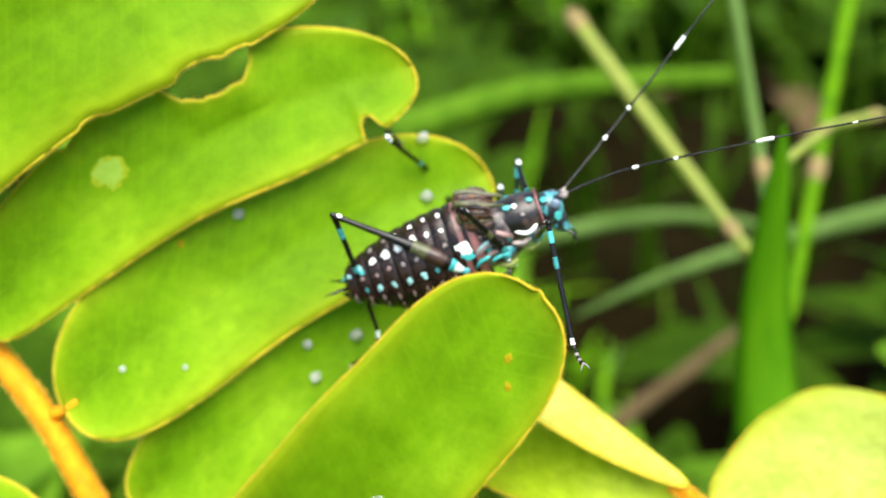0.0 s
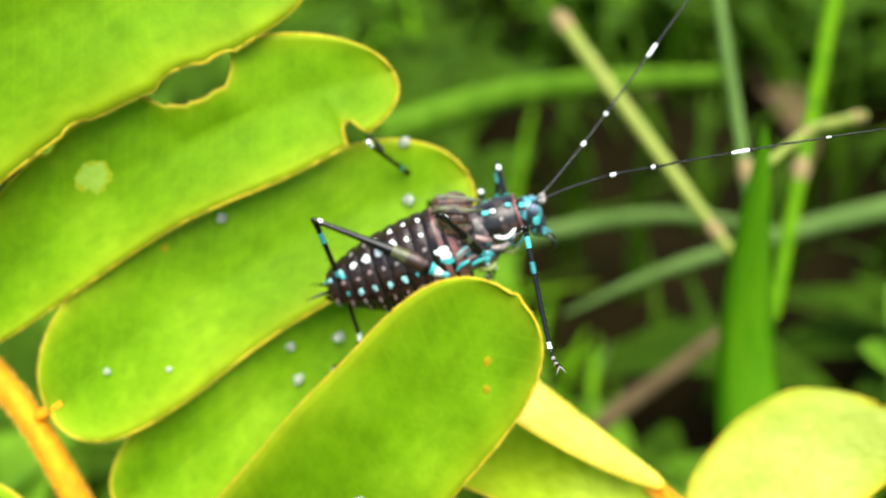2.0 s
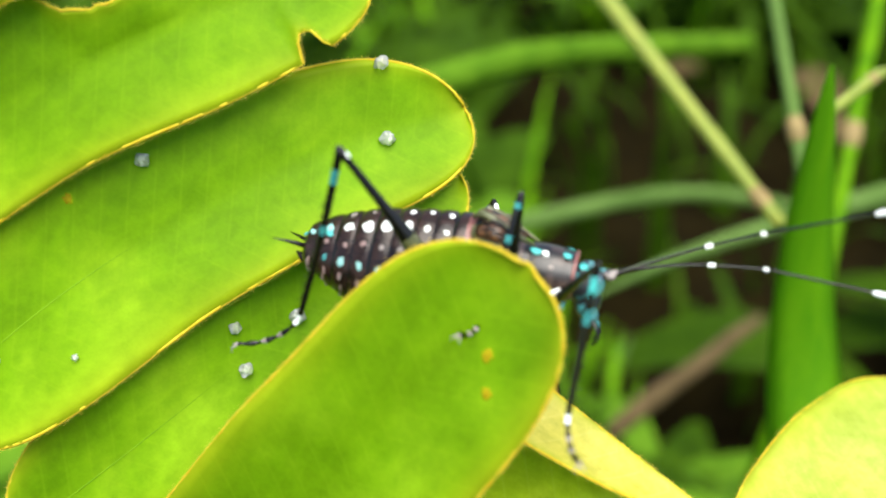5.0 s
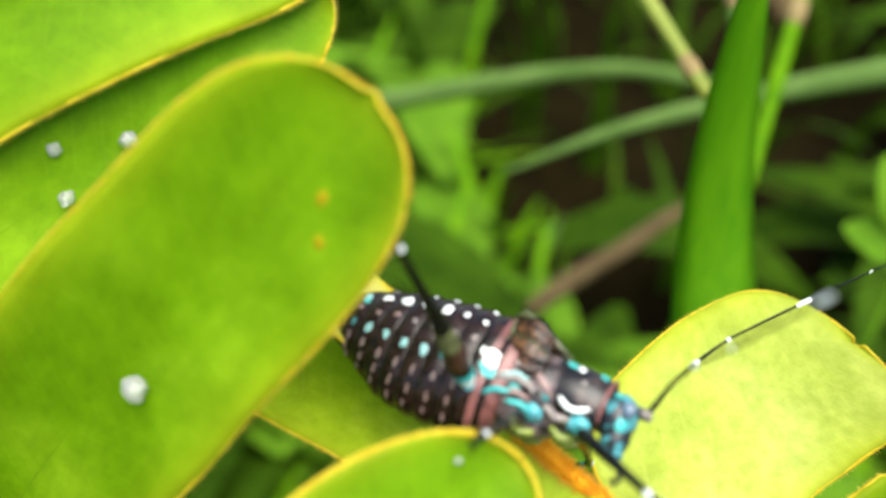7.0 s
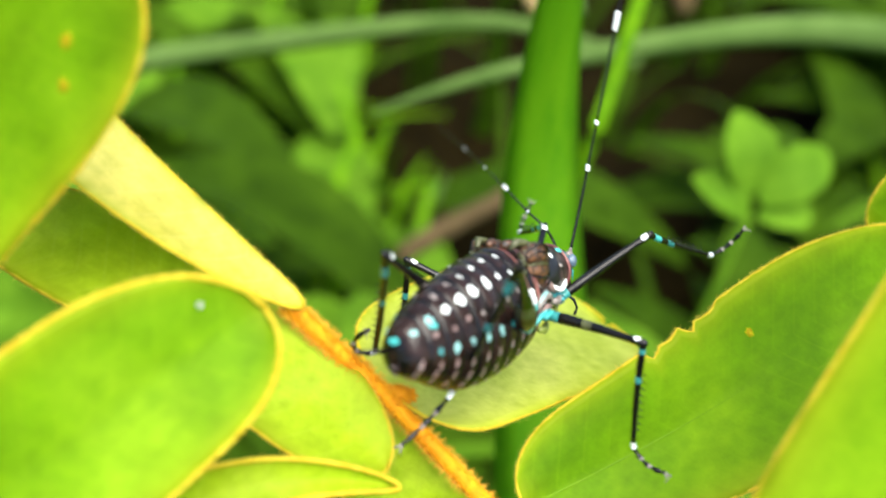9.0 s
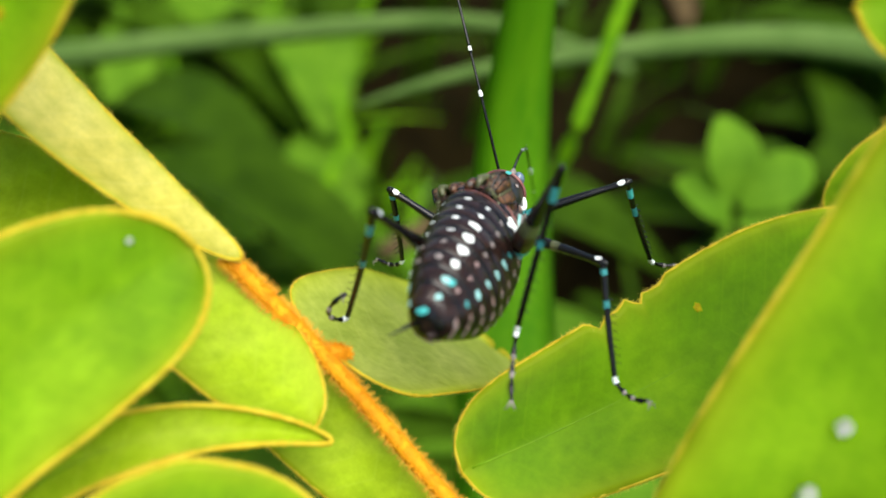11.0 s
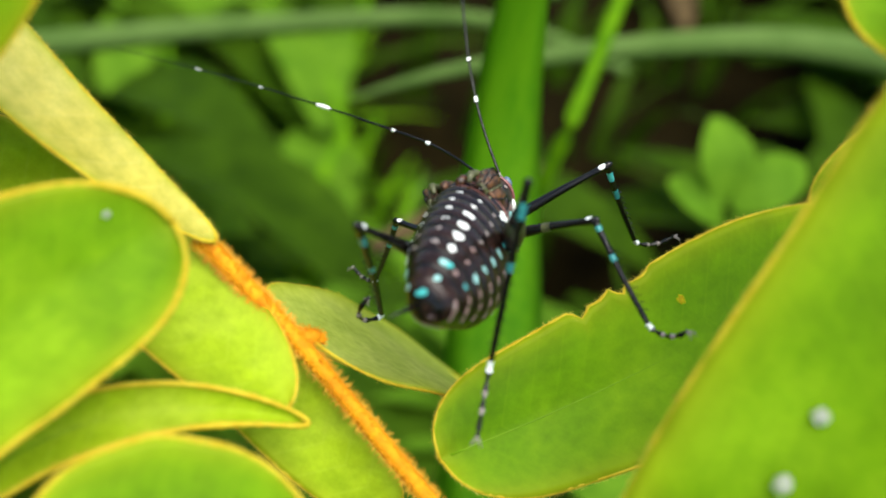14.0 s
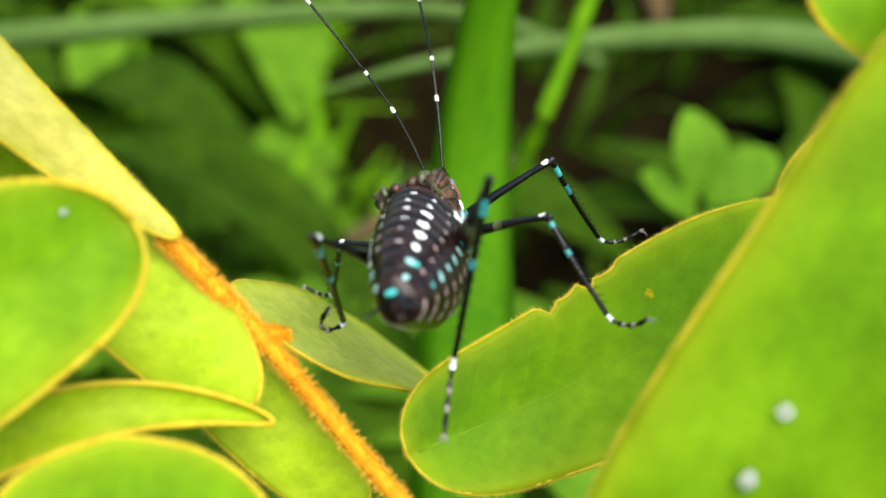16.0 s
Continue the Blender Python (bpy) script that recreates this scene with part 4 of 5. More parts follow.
# head
bm = bmesh.new()
blob(bm, Vector((20.6, 0, -0.1)) * MM, (1.35 * MM, 1.5 * MM, 1.6 * MM), seg=22)
blob(bm, Vector((21.0, 0, -1.3)) * MM, (0.95 * MM, 1.15 * MM, 1.35 * MM), seg=18)
blob(bm, Vector((21.8, 0, 0.75)) * MM, (0.55 * MM, 0.5 * MM, 0.4 * MM), seg=12)
head = part("head", bm, HEAD, insect, "teal and black mottled head")
for sgn in (1, -1):
    bm = bmesh.new()
    blob(bm, Vector((21.25, sgn * 1.3, 0.45)) * MM, (0.5 * MM, 0.38 * MM, 0.55 * MM), seg=14)
    part("eye", bm, EYE, head, "glossy blue-grey eye")
    spot_on(Vector((21.2, sgn * 1.32, -0.6)), Vector((0.3, 0, 1)).normalized(), Vector((0.45, sgn * 0.85, 0)).normalized(), 0.5, 0.35, "teal", head)
    spot_on(Vector((20.4, sgn * 0.9, 1.12)), Vector((1, 0, 0)), Vector((0, sgn * 0.55, 0.83)), 0.4, 0.3, "teal", head)
    bm = bmesh.new()
    blob(bm, Vector((22.2, sgn * 0.55, 0.75)) * MM, (0.42 * MM, 0.3 * MM, 0.3 * MM), seg=10)
    part("feeler_socket", bm, GREY, head)
    bm = bmesh.new()
    tube(bm, [Vector(q) * MM for q in ((21.3, sgn * 0.6, -2.3), (21.9, sgn * 0.95, -2.9), (22.2, sgn * 1.0, -3.6), (21.8, sgn * 0.95, -4.1))], [0.13 * MM, 0.12 * MM, 0.1 * MM, 0.12 * MM], 7)
    part("mouth_feeler", bm, HEAD, head)
bm = bmesh.new()
blob(bm, Vector((21.3, 0, -2.3)) * MM, (0.6 * MM, 0.7 * MM, 0.5 * MM), seg=12)
part("jaw", bm, HEAD, head)

HIPS = {"fore": (18.6, 1.5, -1.9), "middle": (15.6, 2.0, -2.4), "hind": (11.6, 2.7, -2.3)}
for kind_, (x, y, z) in HIPS.items():
    for sgn in (1, -1):
        bm = bmesh.new()
        tube(bm, [Vector(q) * MM for q in ((x, sgn * (y - 1.1), z + 0.7), (x + 0.15, sgn * (y - 0.2), z + 0.1), (x, sgn * y, z))], [0.75 * MM, 0.8 * MM, 0.5 * MM], 10)
        blob(bm, Vector((x, sgn * y, z)) * MM, (0.55 * MM, 0.5 * MM, 0.5 * MM), mat=0, seg=10)
        part("hip", bm, mottled("insect_hip_" + kind_, (0.03, 0.03, 0.035), (0.07, 0.34, 0.38), 800, 0.5, soft=0.06) if sgn > 0 else hip_mat, insect)
        hip_mat = bpy.data.materials["insect_hip_" + kind_]


def banded(bm, pts, radii, bands, sides=9):
    """A round bar whose rings take the skin of the band they lie in; bands: (from, to, skin)."""
    n0 = len(bm.faces)
    tube(bm, pts, radii, sides)
    bm.faces.ensure_lookup_table()
    for i in range(len(pts) - 1):
        u = (i + 0.5) / (len(pts) - 1)
        for a, c, skin in bands:
            if a <= u < c:
                for k in range(sides):
                    bm.faces[n0 + i * sides + k].material_index = skin


def leg(kind_, first, second, profile, r2, thigh_bands, shin_bands, curl=1.35, start=0.5):
    """A thigh along x under the body, and under it the shin with its banded foot and claws."""
    rnd = random.Random(len(kind_))
    n = 50
    rad = []
    for i in range(n + 1):
        u = i / n
        for (u0, a), (u1, c) in zip(profile, profile[1:]):
            if u0 <= u <= u1:
                rad.append((a + (c - a) * (u - u0) / (u1 - u0)) * MM)
                break
    bm = bmesh.new()
    banded(bm, [(first * MM * i / n, 0, 0.012 * first * MM * math.sin(math.pi * i / n)) for i in range(n + 1)], rad, thigh_bands)
    thigh = part(kind_ + "_thigh", bm, SKINS, insect)
    bm = bmesh.new()
    blob(bm, (first * MM, 0, 0), (0.42 * MM, 0.27 * MM, 0.3 * MM), seg=12)
    part("knee", bm, BLACK, thigh)
    bm = bmesh.new()
    blob(bm, ((first - 0.45) * MM, 0, 0.14 * MM), (0.5 * MM, 0.25 * MM, 0.2 * MM), seg=12)
    part("knee_cap", bm, WHITE, thigh, "white knee spot")
    bm = bmesh.new()
    shin = second * 0.77
    m = 60
    banded(bm, [(shin * MM * i / m, 0, -0.012 * shin * MM * math.sin(math.pi * i / m)) for i in range(m + 1)], [r2 * MM * (1.12 - 0.32 * i / m) for i in range(m + 1)], shin_bands, 8)
    for k in range(9):
        for sg in (1, -1):
            x = shin * (0.3 + 0.068 * k)
            tube(bm, [Vector((x, sg * r2 * 0.6, r2 * 0.5)) * MM, Vector((x + 0.25, sg * (r2 + 0.22), r2 + 0.15)) * MM], [0.05 * MM, 0.01 * MM], 4, 0)
    foot = second * 0.29
    pts = [Vector((shin, 0, 0)) * MM]
    for i in range(24):
        a = start + curl * i / 24
        pts.append(pts[-1] + Vector((math.cos(a), 0, math.sin(a))) * foot / 24 * MM)
    banded(bm, pts, [0.17 * MM * (1 + 0.3 * math.sin(i * 1.05)) for i in range(25)], [(0.0, 0.08, 2), (0.34, 0.4, 3), (0.6, 0.66, 3)], 7)
    for sg in (1, -1):
        e = pts[-1]
        tube(bm, [e, e + Vector((0.3, sg * 0.25, 0.35)) * MM, e + Vector((0.62, sg * 0.4, 0.28)) * MM], [0.09 * MM, 0.07 * MM, 0.02 * MM], 5, 3)
    low = part(kind_ + "_shin", bm, SKINS, thigh, "thin black shin with teal bands and jointed foot")
    low.location = (first * MM, 0, 0)
    return thigh, low


def feeler(first, second):
    """A thread-thin antenna in two pieces with white rings."""
    bm = bmesh.new()
    n = 60
    banded(bm, [(first * MM * i / n, 0, 0.05 * first * MM * math.sin(math.pi * i / n)) for i in range(n + 1)], [0.13 * MM * (1 - 0.25 * i / n) * (1.5 if 0.6 < i / n < 0.66 or i > 57 else 1) for i in range(n + 1)], [(0, 0.03, 3), (0.61, 0.66, 2), (0.96, 1.01, 2)], 7)
    a = part("antenna", bm, [BLACK, TEAL, WHITE, GREY], insect)
    bm = bmesh.new()
    m = 90
    pts = []
    for i in range(m + 1):
        u = i / m
        pts.append((second * MM * u, 0, -0.05 * second * MM * u * u))
    banded(bm, pts, [0.115 * MM * (1 - 0.7 * i / m) * (1.9 if 0.205 < i / m < 0.25 else 1) for i in range(m + 1)], [(0.2, 0.25, 2), (0.43, 0.45, 2), (0.66, 0.68, 2)], 6)
    c = part("antenna_tip", bm, [BLACK, TEAL, WHITE, GREY], a)
    c.location = (first * MM, 0, 0)
    return a, c


jointed = {}
for side in ("right", "left"):
    jointed[side + "fore"] = leg("fore", 8.5, 13.2, [(0, 0.4), (0.2, 0.42), (0.8, 0.26), (1, 0.3)], 0.24, [(0.05, 0.1, 5), (0.9, 1.0, 0)], [(0.06, 0.16, 1), (0.28, 0.38, 5), (0.97, 1.0, 2)])
    jointed[side + "middle"] = leg("middle", 8.0, 11.0, [(0, 0.4), (0.2, 0.44), (0.8, 0.27), (1, 0.31)], 0.24, [(0.04, 0.16, 5), (0.4, 0.5, 4)], [(0.05, 0.1, 5), (0.32, 0.38, 5), (0.97, 1.0, 2)])
    jointed[side + "hind"] = leg("hind", 13.0, 17.5, [(0, 0.4), (0.08, 0.72), (0.22, 0.86), (0.4, 0.62), (0.65, 0.33), (0.9, 0.26), (1, 0.33)], 0.25, [(0.0, 0.03, 1), (0.03, 0.09, 2), (0.09, 0.12, 1), (0.16, 0.3, 6), (0.3, 0.42, 4)], [(0.1, 0.18, 5), (0.42, 0.47, 5), (0.97, 1.0, 2)], *((1.0, 0.4) if side == "right" else (2.5, 1.8)))
    jointed[side + "feeler"] = feeler(10.6, 34.0)


def hinge(limb_, hip, rows, splay=0.2):
    """Keys a limb from rows of seconds, knee and foot in the body's millimetres."""
    up, low = [], []
    hip = Vector(hip)
    for t, kx, ky, kz, fx, fy, fz in rows:
        k, f = Vector((kx, ky, kz)), Vector((fx, fy, fz))
        x = (k - hip).normalized()
        y = x.cross(f - k)
        y = (y if y.length > 1e-4 else x.cross(Vector((0, 0, 1)))).normalized()
        m = Matrix((x, y, x.cross(y))).transposed().to_4x4()
        m.translation = hip * MM
        up.append((t, m))
        d = m.to_3x3().inverted() @ (f - k).normalized()
        ang = math.atan2(-d.z, d.x) + splay
        low.append((t, Matrix.Translation(((k - hip).length * MM, 0, 0)) @ Matrix.Rotation(ang, 4, "Y")))
    walk(limb_[0], up)
    walk(limb_[1], low)


def hold(rows, pairs):
    """Repeats the row of one time at a later time, where a thing rests between the two."""
    got = list(rows)
    for a, b in pairs:
        got.append((b, *next(r for r in rows if r[0] == a)[1:]))
    return sorted(got)


def motions():
    rows = hold([
    (0.0, -9.6, 84.5, 228.3, -9.1, -19.7, 2.6),
    (5.8, 1.0, 88.9, 228.5, -43.6, 25.3, -31.9),
    (6.0, 3.9, 90.2, 226.7, -47.6, 28.3, -34.9),
    (6.5, 5.4, 88.1, 218.6, -41.1, 14.5, -33.0),
    (7.0, 6.8, 82.2, 210.6, -53.2, 0.5, -29.0),
    (7.5, 11.4, 79.3, 208.7, -40.0, -9.6, -32.1),
    (8.0, 16.8, 69.4, 210.1, -18.3, 17.7, 29.8),
    (8.5, 23.1, 67.9, 209.6, -19.6, 18.8, 38.4),
    (9.0, 26.3, 67.0, 210.1, -26.8, 14.3, 47.3),
    (9.5, 29.9, 66.8, 209.7, -33.8, 9.2, 62.9),
    (10.0, 31.3, 66.4, 209.1, -34.6, 6.3, 68.8),
    (12.5, 33.5, 66.9, 209.9, -36.4, 12.2, 66.3),
    (14.5, 33.8, 66.7, 209.4, -38.5, 13.8, 71.3),
    (16.0, 34.1, 66.6, 209.4, -38.1, 16.4, 75.3),
    ], [(0.0, 3.7)])
    walk(insect, [(t, pose(x * MM, y * MM, z * MM, a, b, c)) for t, x, y, z, a, b, c in rows])
    rest = [(0.0, 3.7)]
    # the twig end is pressed down as the insect climbs on to it
    sink = ((0.0, 3.2, 0.8, 5.0), (3.7, 3.1, 0.8, 4.8), (6.0, 0.5, 1.5, 2.6), (6.5, 0.2, 1.0, 1.7), (7.0, 0.05, 0.25, 0.43), (7.5, 0.0, 0.0, 0.0), (10.2, 0.0, 0.0, 0.0), (12.3, -0.6, 0.1, -0.5), (16.0, -0.6, 0.1, -0.5))
    for thing in (leaf_y[0], leaf_7[0], leaf_b[0], stem_b):
        home = thing.matrix_basis.copy()
        walk(thing, [(t, Matrix.Translation(Vector(d) * MM) @ home) for t, *d in sink])
    # the broad leaflet on it sinks and turns under the insect's weight
    base = leaf_r[0].matrix_basis.copy()
    pivot = Matrix.Translation(base.translation)
    rows = []
    for t, turn, d in ((0.0, (-10, -12, 12), sink[0]), (3.7, (-10, -12, 12), sink[1]), (6.0, (2, -3, 10), sink[2]), (6.5, (3, -1, 9.5), sink[3]), (7.0, (3.6, 0.7, 8.9), sink[4]), (7.5, (0, -2, 7.5), sink[5]), (8.0, (-4, -4, 6), sink[5]), (9.5, (-16, 14, 15), sink[5]), (10.2, (-16, 17, 19), sink[6]), (12.3, (-30, 19.5, 14.5), sink[7]), (16.0, (-31, 20, 15), sink[8])):
        v = Vector(turn)
        rows.append((t, Matrix.Translation(Vector(d[1:]) * MM) @ pivot @ Matrix.Rotation(radians(v.length), 4, v.normalized()) @ pivot.inverted() @ base))
    walk(leaf_r[0], rows)
    # the large leaflet springs back once the insect has left it
    base = leaf_5[0].matrix_basis.copy()
    pivot = Matrix.Translation(base.translation)
    v = Vector((-2.0, 0.0, 1.16))
    bent = pivot @ Matrix.Rotation(radians(v.length), 4, v.normalized()) @ pivot.inverted() @ base
    walk(leaf_5[0], [(0.0, bent), (3.7, bent), (6.0, base), (16.0, base)])
    hinge(jointed["rightfore"], (18.6, -1.5, -1.9), hold([
        (0.0, 20.3, -8.9, 1.8, 19.4, -15.1, -7.8),
        (5.8, 21.9, -8.7, 1.2, 24.4, -3.9, -9.0),
        (6.0, 23.3, -5.1, -8.0, 28.4, 4.3, -12.4),
        (6.5, 26.2, -2.1, -5.6, 30.0, -13.0, -6.5),
        (7.0, 25.2, -6.3, -4.4, 29.6, 4.4, -4.4),
        (7.5, 24.3, -7.5, -3.5, 26.9, 3.2, -6.9),
        (8.0, 23.0, -8.7, -2.6, 31.9, -12.8, -8.7),
        (8.5, 22.4, -9.0, -0.8, 28.2, -10.4, -10.7),
        (9.0, 23.9, -6.7, 2.2, 34.9, -9.3, -0.0),
        (9.5, 21.1, -9.6, -2.7, 28.8, -9.8, -11.2),
        (10.0, 20.4, -9.7, -3.2, 26.3, -10.0, -13.0),
        (12.5, 20.8, -9.5, -0.1, 27.7, -9.4, -9.3),
        (14.5, 20.3, -9.7, -0.7, 27.3, -11.0, -9.8),
        (16.0, 19.9, -9.8, -0.3, 25.6, -12.8, -9.9)], rest))
    hinge(jointed["leftfore"], (18.6, 1.5, -1.9), hold([
        (0.0, 18.9, 8.8, 2.5, 14.4, 7.7, -8.1),
        (5.8, 18.2, 7.1, -8.3, 18.9, 14.2, -17.3),
        (6.0, 22.5, 8.6, -4.5, 25.6, 19.2, -7.5),
        (6.5, 20.8, 8.6, -5.9, 22.5, 19.7, -8.2),
        (7.0, 18.7, 10.0, -2.5, 16.7, 21.3, -3.6),
        (7.5, 14.6, 8.6, -4.3, 12.2, 19.2, -8.2),
        (8.0, 24.2, 3.4, -8.0, 33.1, 9.4, -12.2),
        (8.5, 25.9, 0.3, -6.2, 35.5, 4.9, -10.5),
        (9.0, 25.7, 3.6, 2.2, 34.8, 10.7, 1.7),
        (9.5, 25.7, 6.1, -1.4, 32.3, 13.5, -7.2),
        (10.0, 26.0, 5.7, -2.7, 32.3, 12.4, -9.5),
        (12.5, 26.3, 5.1, -1.6, 34.3, 11.8, -6.3),
        (14.5, 26.6, 4.3, -1.7, 34.8, 10.0, -7.5),
        (16.0, 27.0, 2.9, -2.5, 35.4, 8.1, -8.3)], rest))
    hinge(jointed["rightmiddle"], (15.6, -2.0, -2.4), hold([
        (0.0, 13.6, -5.9, 4.3, 14.6, -2.4, -5.0),
        (5.8, 16.9, -3.0, 5.4, 16.3, -13.9, 4.5),
        (6.0, 17.2, -9.2, 0.6, 15.9, -18.5, -5.1),
        (6.5, 17.5, -3.1, -10.1, 19.4, -13.7, -12.3),
        (7.0, 15.4, -9.4, -5.5, 11.0, 0.0, -9.2),
        (7.5, 16.6, -9.9, -1.7, 11.2, -0.6, -4.2),
        (8.0, 12.8, -9.3, -0.6, 15.4, -6.9, -11.0),
        (8.5, 17.0, -9.1, 1.1, 23.5, -15.5, -5.1),
        (9.0, 15.3, -9.9, -3.7, 16.6, -9.9, -14.6),
        (9.5, 12.6, -8.4, -6.1, 9.1, -7.0, -16.4),
        (10.0, 11.4, -7.9, -5.9, 7.1, -6.3, -15.9),
        (12.5, 12.3, -9.2, -1.7, 9.1, -13.2, -11.4),
        (14.5, 12.1, -9.2, -2.4, 8.7, -13.1, -12.0),
        (16.0, 12.0, -9.1, -2.4, 8.3, -13.2, -11.9)], rest))
    hinge(jointed["leftmiddle"], (15.6, 2.0, -2.4), hold([
        (0.0, 16.4, 9.5, 0.3, 13.7, 16.8, -7.5),
        (5.8, 11.4, 2.2, 4.4, 4.6, 8.7, -1.1),
        (6.0, 11.1, 0.4, 4.1, 6.4, 10.3, 5.1),
        (6.5, 11.9, 8.1, 1.2, 17.8, -0.8, -1.2),
        (7.0, 11.6, 6.7, 2.7, 14.8, 16.9, -0.2),
        (7.5, 10.7, 7.3, 1.0, 9.8, 17.2, -3.8),
        (8.0, 19.0, 4.3, -9.3, 26.5, 10.7, -14.1),
        (8.5, 13.1, 6.6, 3.7, 18.3, 12.3, -4.2),
        (9.0, 12.0, 7.7, 1.9, 12.1, 12.8, -7.9),
        (9.5, 16.8, 7.8, 3.0, 23.1, 12.4, -4.6),
        (10.0, 14.8, 6.8, 3.9, 20.8, 10.7, -4.4),
        (12.5, 19.0, 8.3, 1.2, 23.0, 16.9, -4.2),
        (14.5, 19.5, 8.4, 0.3, 25.0, 16.4, -4.9),
        (16.0, 19.2, 8.8, -0.4, 25.8, 16.0, -5.5)], rest))
    hinge(jointed["righthind"], (11.6, -2.7, -2.3), hold([
        (0.0, 2.1, -2.5, 6.6, -2.4, 0.6, -9.6),
        (5.8, 6.7, -11.4, 6.1, -1.5, -5.3, -8.1),
        (6.0, 3.4, -12.8, -1.7, -0.5, 3.8, -5.5),
        (6.5, 6.6, -13.6, 2.7, 1.2, 1.7, -3.7),
        (7.0, 7.5, -14.3, 2.0, -3.3, -0.7, -0.2),
        (7.5, 14.6, -12.3, 6.0, 4.5, -7.0, -7.4),
        (8.0, 4.6, -5.2, 8.4, -7.9, -10.1, 7.7),
        (8.5, 2.0, -7.4, 5.1, 7.2, 0.6, -9.5),
        (9.0, 2.1, -8.4, 4.5, 3.2, 2.6, -9.0),
        (9.5, 3.6, -10.1, 4.9, 4.1, 1.6, -8.2),
        (10.0, 6.0, -11.4, 5.6, 6.0, -1.4, -8.8),
        (12.5, 1.7, -8.1, 4.2, -0.7, -0.5, -11.3),
        (14.5, 1.9, -8.7, 3.9, -0.3, 0.4, -10.9),
        (16.0, 1.6, -8.3, 3.9, 0.0, 0.9, -10.9)], rest))
    hinge(jointed["lefthind"], (11.6, 2.7, -2.3), hold([
        (0.0, 10.3, 15.1, 1.5, 7.6, 1.6, 12.4),
        (5.8, -1.2, 4.8, -1.8, -12.6, 13.3, -12.0),
        (6.0, -0.4, 7.5, -0.8, -6.9, 23.7, -0.6),
        (6.5, 2.0, 11.4, -1.7, -6.2, 26.3, -6.3),
        (7.0, 1.2, 9.1, 1.9, -7.6, 24.2, 0.6),
        (7.5, 1.1, 10.4, -0.9, -8.3, 22.7, -9.0),
        (8.0, 16.1, 14.2, 1.7, 22.3, 26.4, -9.3),
        (8.5, 18.6, 12.2, 3.2, 24.1, 24.3, -8.2),
        (9.0, 1.0, 0.8, 5.0, 9.6, 10.3, -6.9),
        (9.5, 1.7, 0.4, 5.8, 8.3, 12.6, -4.9),
        (10.0, 2.4, 1.2, 6.8, 8.3, 13.5, -4.2),
        (12.5, 0.8, 2.4, 4.9, 11.0, 10.0, -7.1),
        (14.5, 0.8, 2.8, 4.9, 12.2, 9.5, -6.5),
        (16.0, 0.6, 3.4, 4.6, 12.6, 9.0, -6.9)], rest), 0.0)
    hinge(jointed["rightfeeler"], (22.3, -0.6, 0.9), [
        (0.0, 32.8, -1.7, 1.1, 39.7, -3.2, 0.8),
        (0.5, 32.8, -1.3, 1.8, 39.7, -2.6, 1.9),
        (1.0, 32.9, -1.3, 1.4, 39.8, -2.5, 1.3),
        (1.5, 32.9, -1.5, 1.1, 39.7, -2.9, 0.7),
        (2.0, 32.8, -1.7, 0.8, 39.7, -3.2, 0.3),
        (2.5, 32.9, -1.6, 1.1, 39.7, -3.1, 0.8),
        (3.0, 32.8, -1.7, 0.9, 39.7, -3.2, 0.5),
        (3.5, 32.5, -2.6, -1.1, 39.0, -4.7, -2.6),
        (3.7, 32.8, -2.0, 0.7, 39.6, -3.8, 0.1),
        (5.8, 31.0, -0.7, 7.0, 36.3, -3.7, 10.4),
        (6.0, 28.0, -3.7, 9.3, 31.2, -8.8, 12.8),
        (6.5, 19.6, -3.3, 10.8, 19.4, -6.0, 17.2),
        (7.0, 26.2, -9.7, 4.6, 29.3, -15.6, 6.7),
        (7.5, 25.2, -5.5, 9.9, 28.7, -4.4, 15.8),
        (8.0, 22.0, 1.6, 11.3, 22.0, 1.5, 18.3),
        (8.5, 26.0, -6.2, 9.1, 28.3, -11.5, 13.1),
        (9.0, 24.0, -2.7, 11.2, 24.5, -4.3, 17.9),
        (9.5, 24.6, -3.4, 10.9, 25.4, -5.2, 17.6),
        (10.0, 31.8, -0.3, -3.9, 37.2, -1.8, -8.0),
        (12.5, 29.2, -3.9, 8.3, 35.5, -3.9, 11.2),
        (13.0, 26.9, -0.4, 10.4, 31.6, -0.0, 15.7),
        (13.5, 32.0, 3.7, 1.7, 38.3, 6.4, 3.1),
        (14.0, 26.5, -0.4, 10.6, 30.5, -0.8, 16.3),
        (14.5, 30.7, -7.1, 0.1, 37.3, -9.0, -1.3),
        (15.0, 30.9, -2.7, 6.7, 36.7, -3.8, 10.4),
        (15.5, 30.5, 1.3, 7.3, 35.6, 2.8, 11.9),
        (16.0, 27.2, -2.7, 10.1, 32.5, -2.6, 14.7)], 0.0)
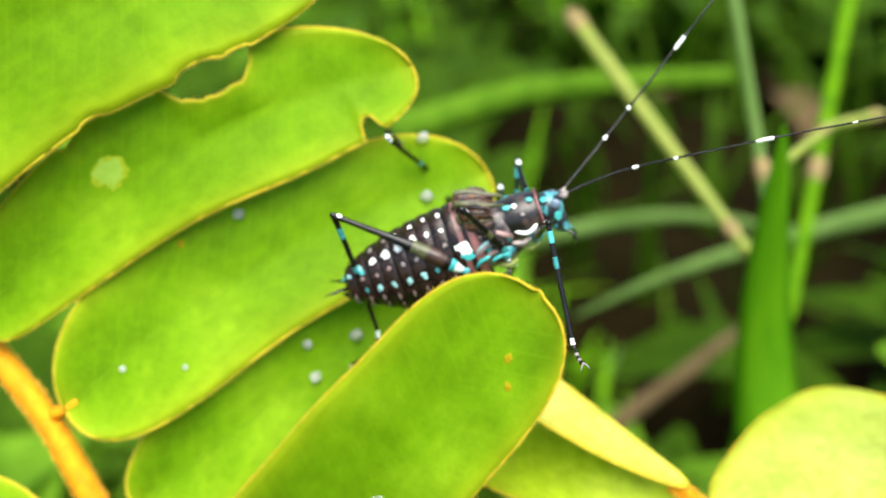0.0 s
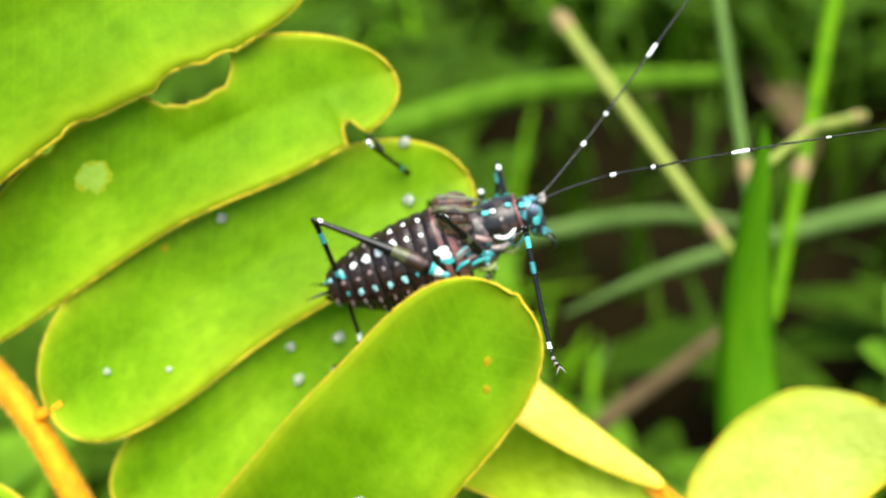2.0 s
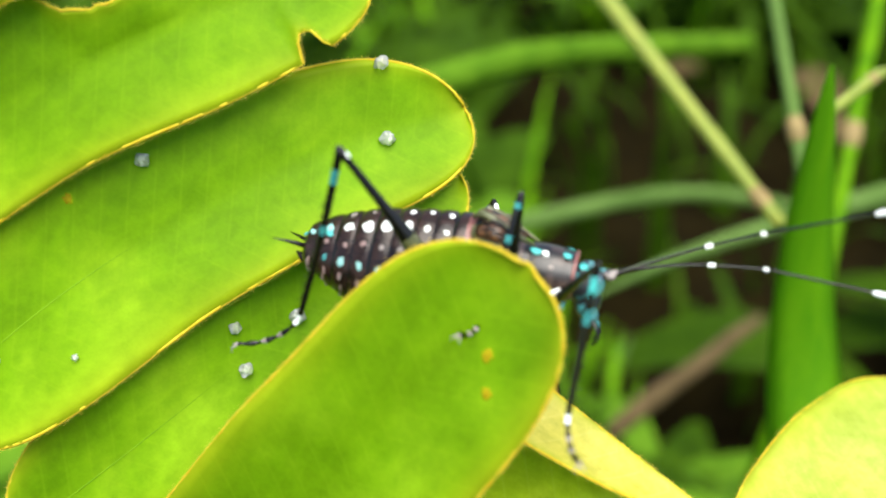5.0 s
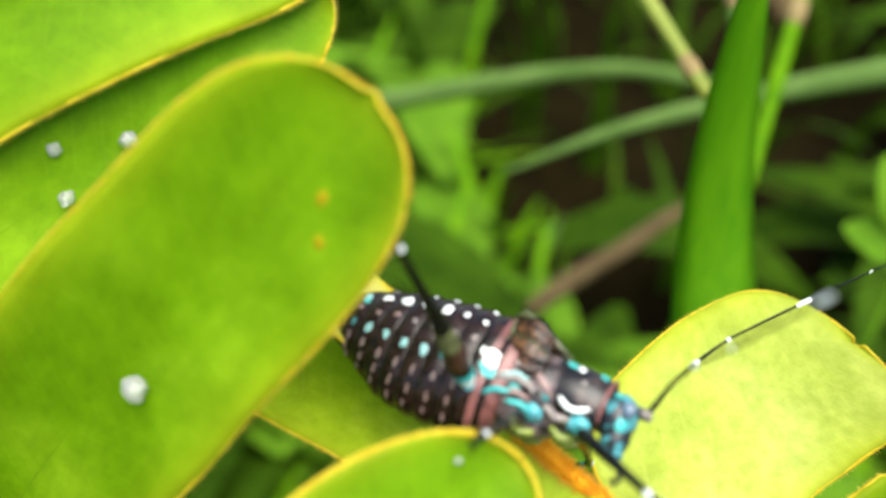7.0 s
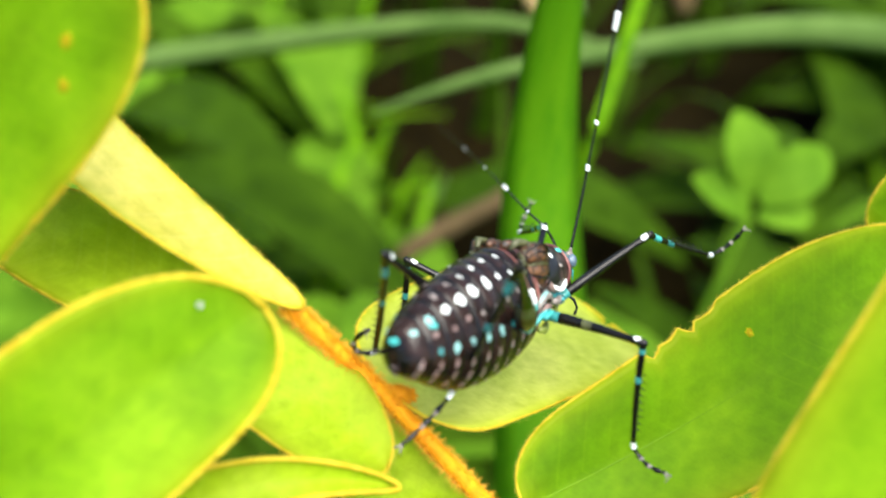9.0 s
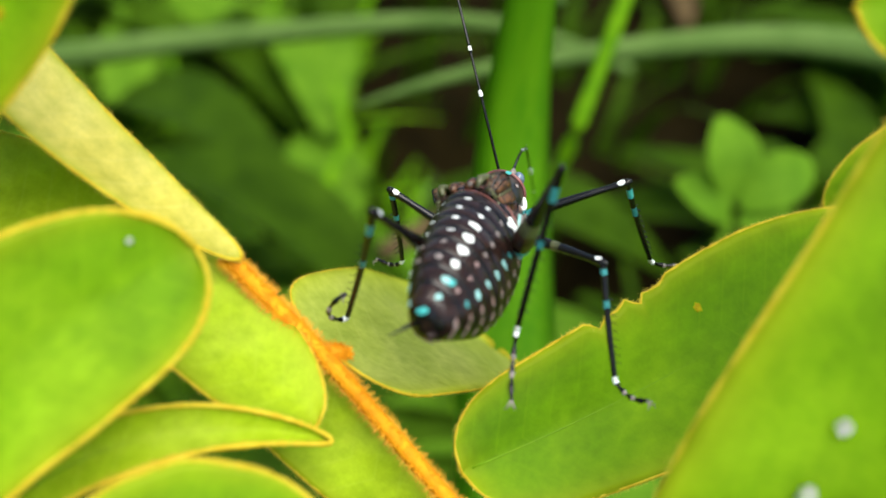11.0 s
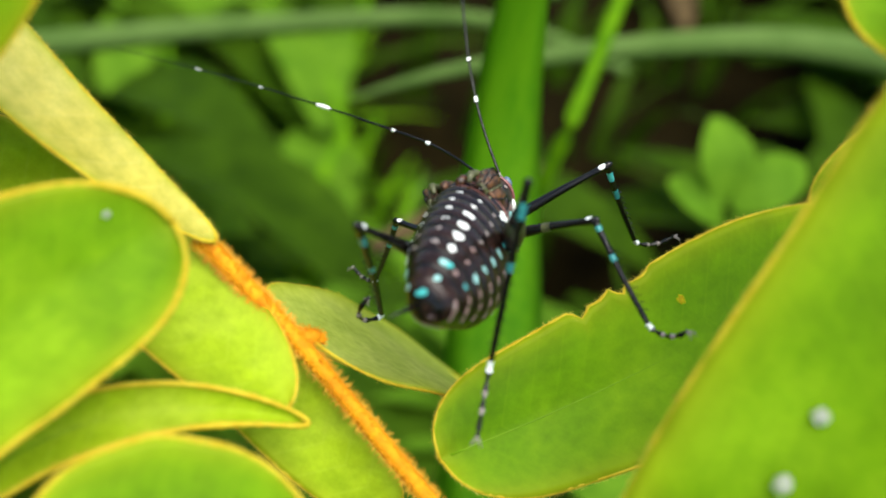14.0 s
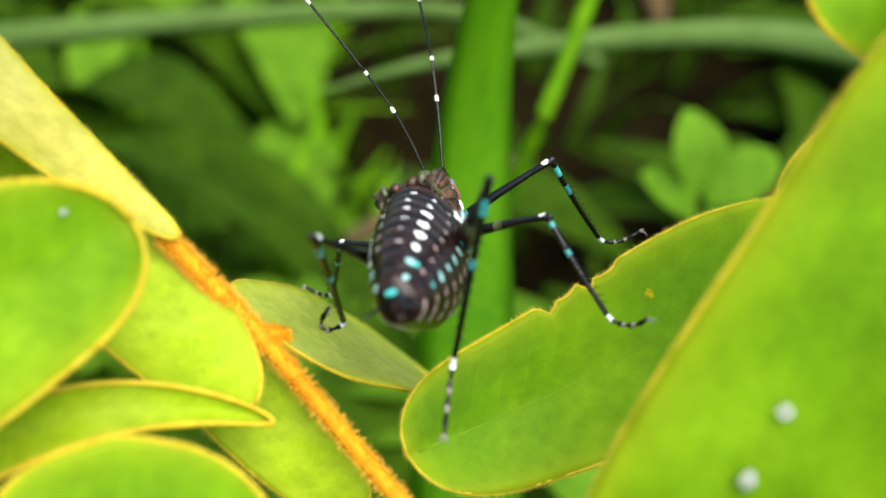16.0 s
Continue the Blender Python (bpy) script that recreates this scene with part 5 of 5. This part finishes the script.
    hinge(jointed["leftfeeler"], (22.3, 0.6, 0.9), [
        (0.0, 30.7, 5.7, 4.9, 36.5, 7.7, 8.3),
        (0.5, 30.9, 5.4, 4.8, 36.7, 7.6, 8.1),
        (1.0, 30.8, 5.8, 4.6, 36.5, 7.9, 8.0),
        (1.5, 30.7, 5.8, 4.6, 36.5, 7.7, 8.1),
        (2.0, 30.6, 5.8, 4.9, 36.2, 8.5, 8.2),
        (2.5, 30.7, 5.6, 5.1, 36.2, 8.3, 8.4),
        (3.0, 30.4, 6.1, 5.0, 35.9, 8.5, 8.5),
        (3.5, 30.3, 7.5, 1.8, 35.4, 12.2, 2.8),
        (3.7, 31.1, 5.3, -2.7, 35.6, 9.6, -5.9),
        (5.8, 27.4, -3.1, 9.4, 30.9, -7.4, 13.7),
        (6.0, 21.4, -4.9, 10.0, 21.3, -11.0, 13.5),
        (6.5, 21.7, 9.2, 7.0, 23.0, 2.8, 9.3),
        (7.0, 24.6, 6.9, 9.2, 27.8, 10.4, 14.3),
        (7.5, 17.7, 9.4, 4.5, 14.2, 15.4, 5.3),
        (8.0, 27.9, 3.1, 9.5, 31.4, 4.9, 15.3),
        (8.5, 22.1, 2.1, 11.4, 21.0, 3.1, 18.2),
        (9.0, 29.9, 7.7, 2.6, 34.7, 12.7, 3.8),
        (9.5, 27.9, 1.8, 9.8, 32.6, 3.5, 14.8),
        (10.0, 24.2, 0.0, 11.3, 27.9, 0.5, 17.2),
        (12.5, 24.4, 0.5, 11.3, 27.6, 2.4, 17.2),
        (13.0, 26.3, 8.7, 6.5, 27.7, 14.9, 9.4),
        (13.5, 21.4, 4.1, 10.9, 20.0, 6.7, 17.2),
        (14.0, 26.1, 8.3, 7.1, 28.1, 14.0, 10.7),
        (14.5, 29.2, 5.2, 7.6, 27.4, 11.9, 8.8),
        (15.0, 28.3, 1.8, 9.6, 31.6, 4.0, 15.3),
        (15.5, 21.9, 3.6, 11.0, 20.6, 6.6, 17.2),
        (16.0, 22.6, 1.9, 11.4, 21.9, 3.6, 18.2)], 0.0)


motions()
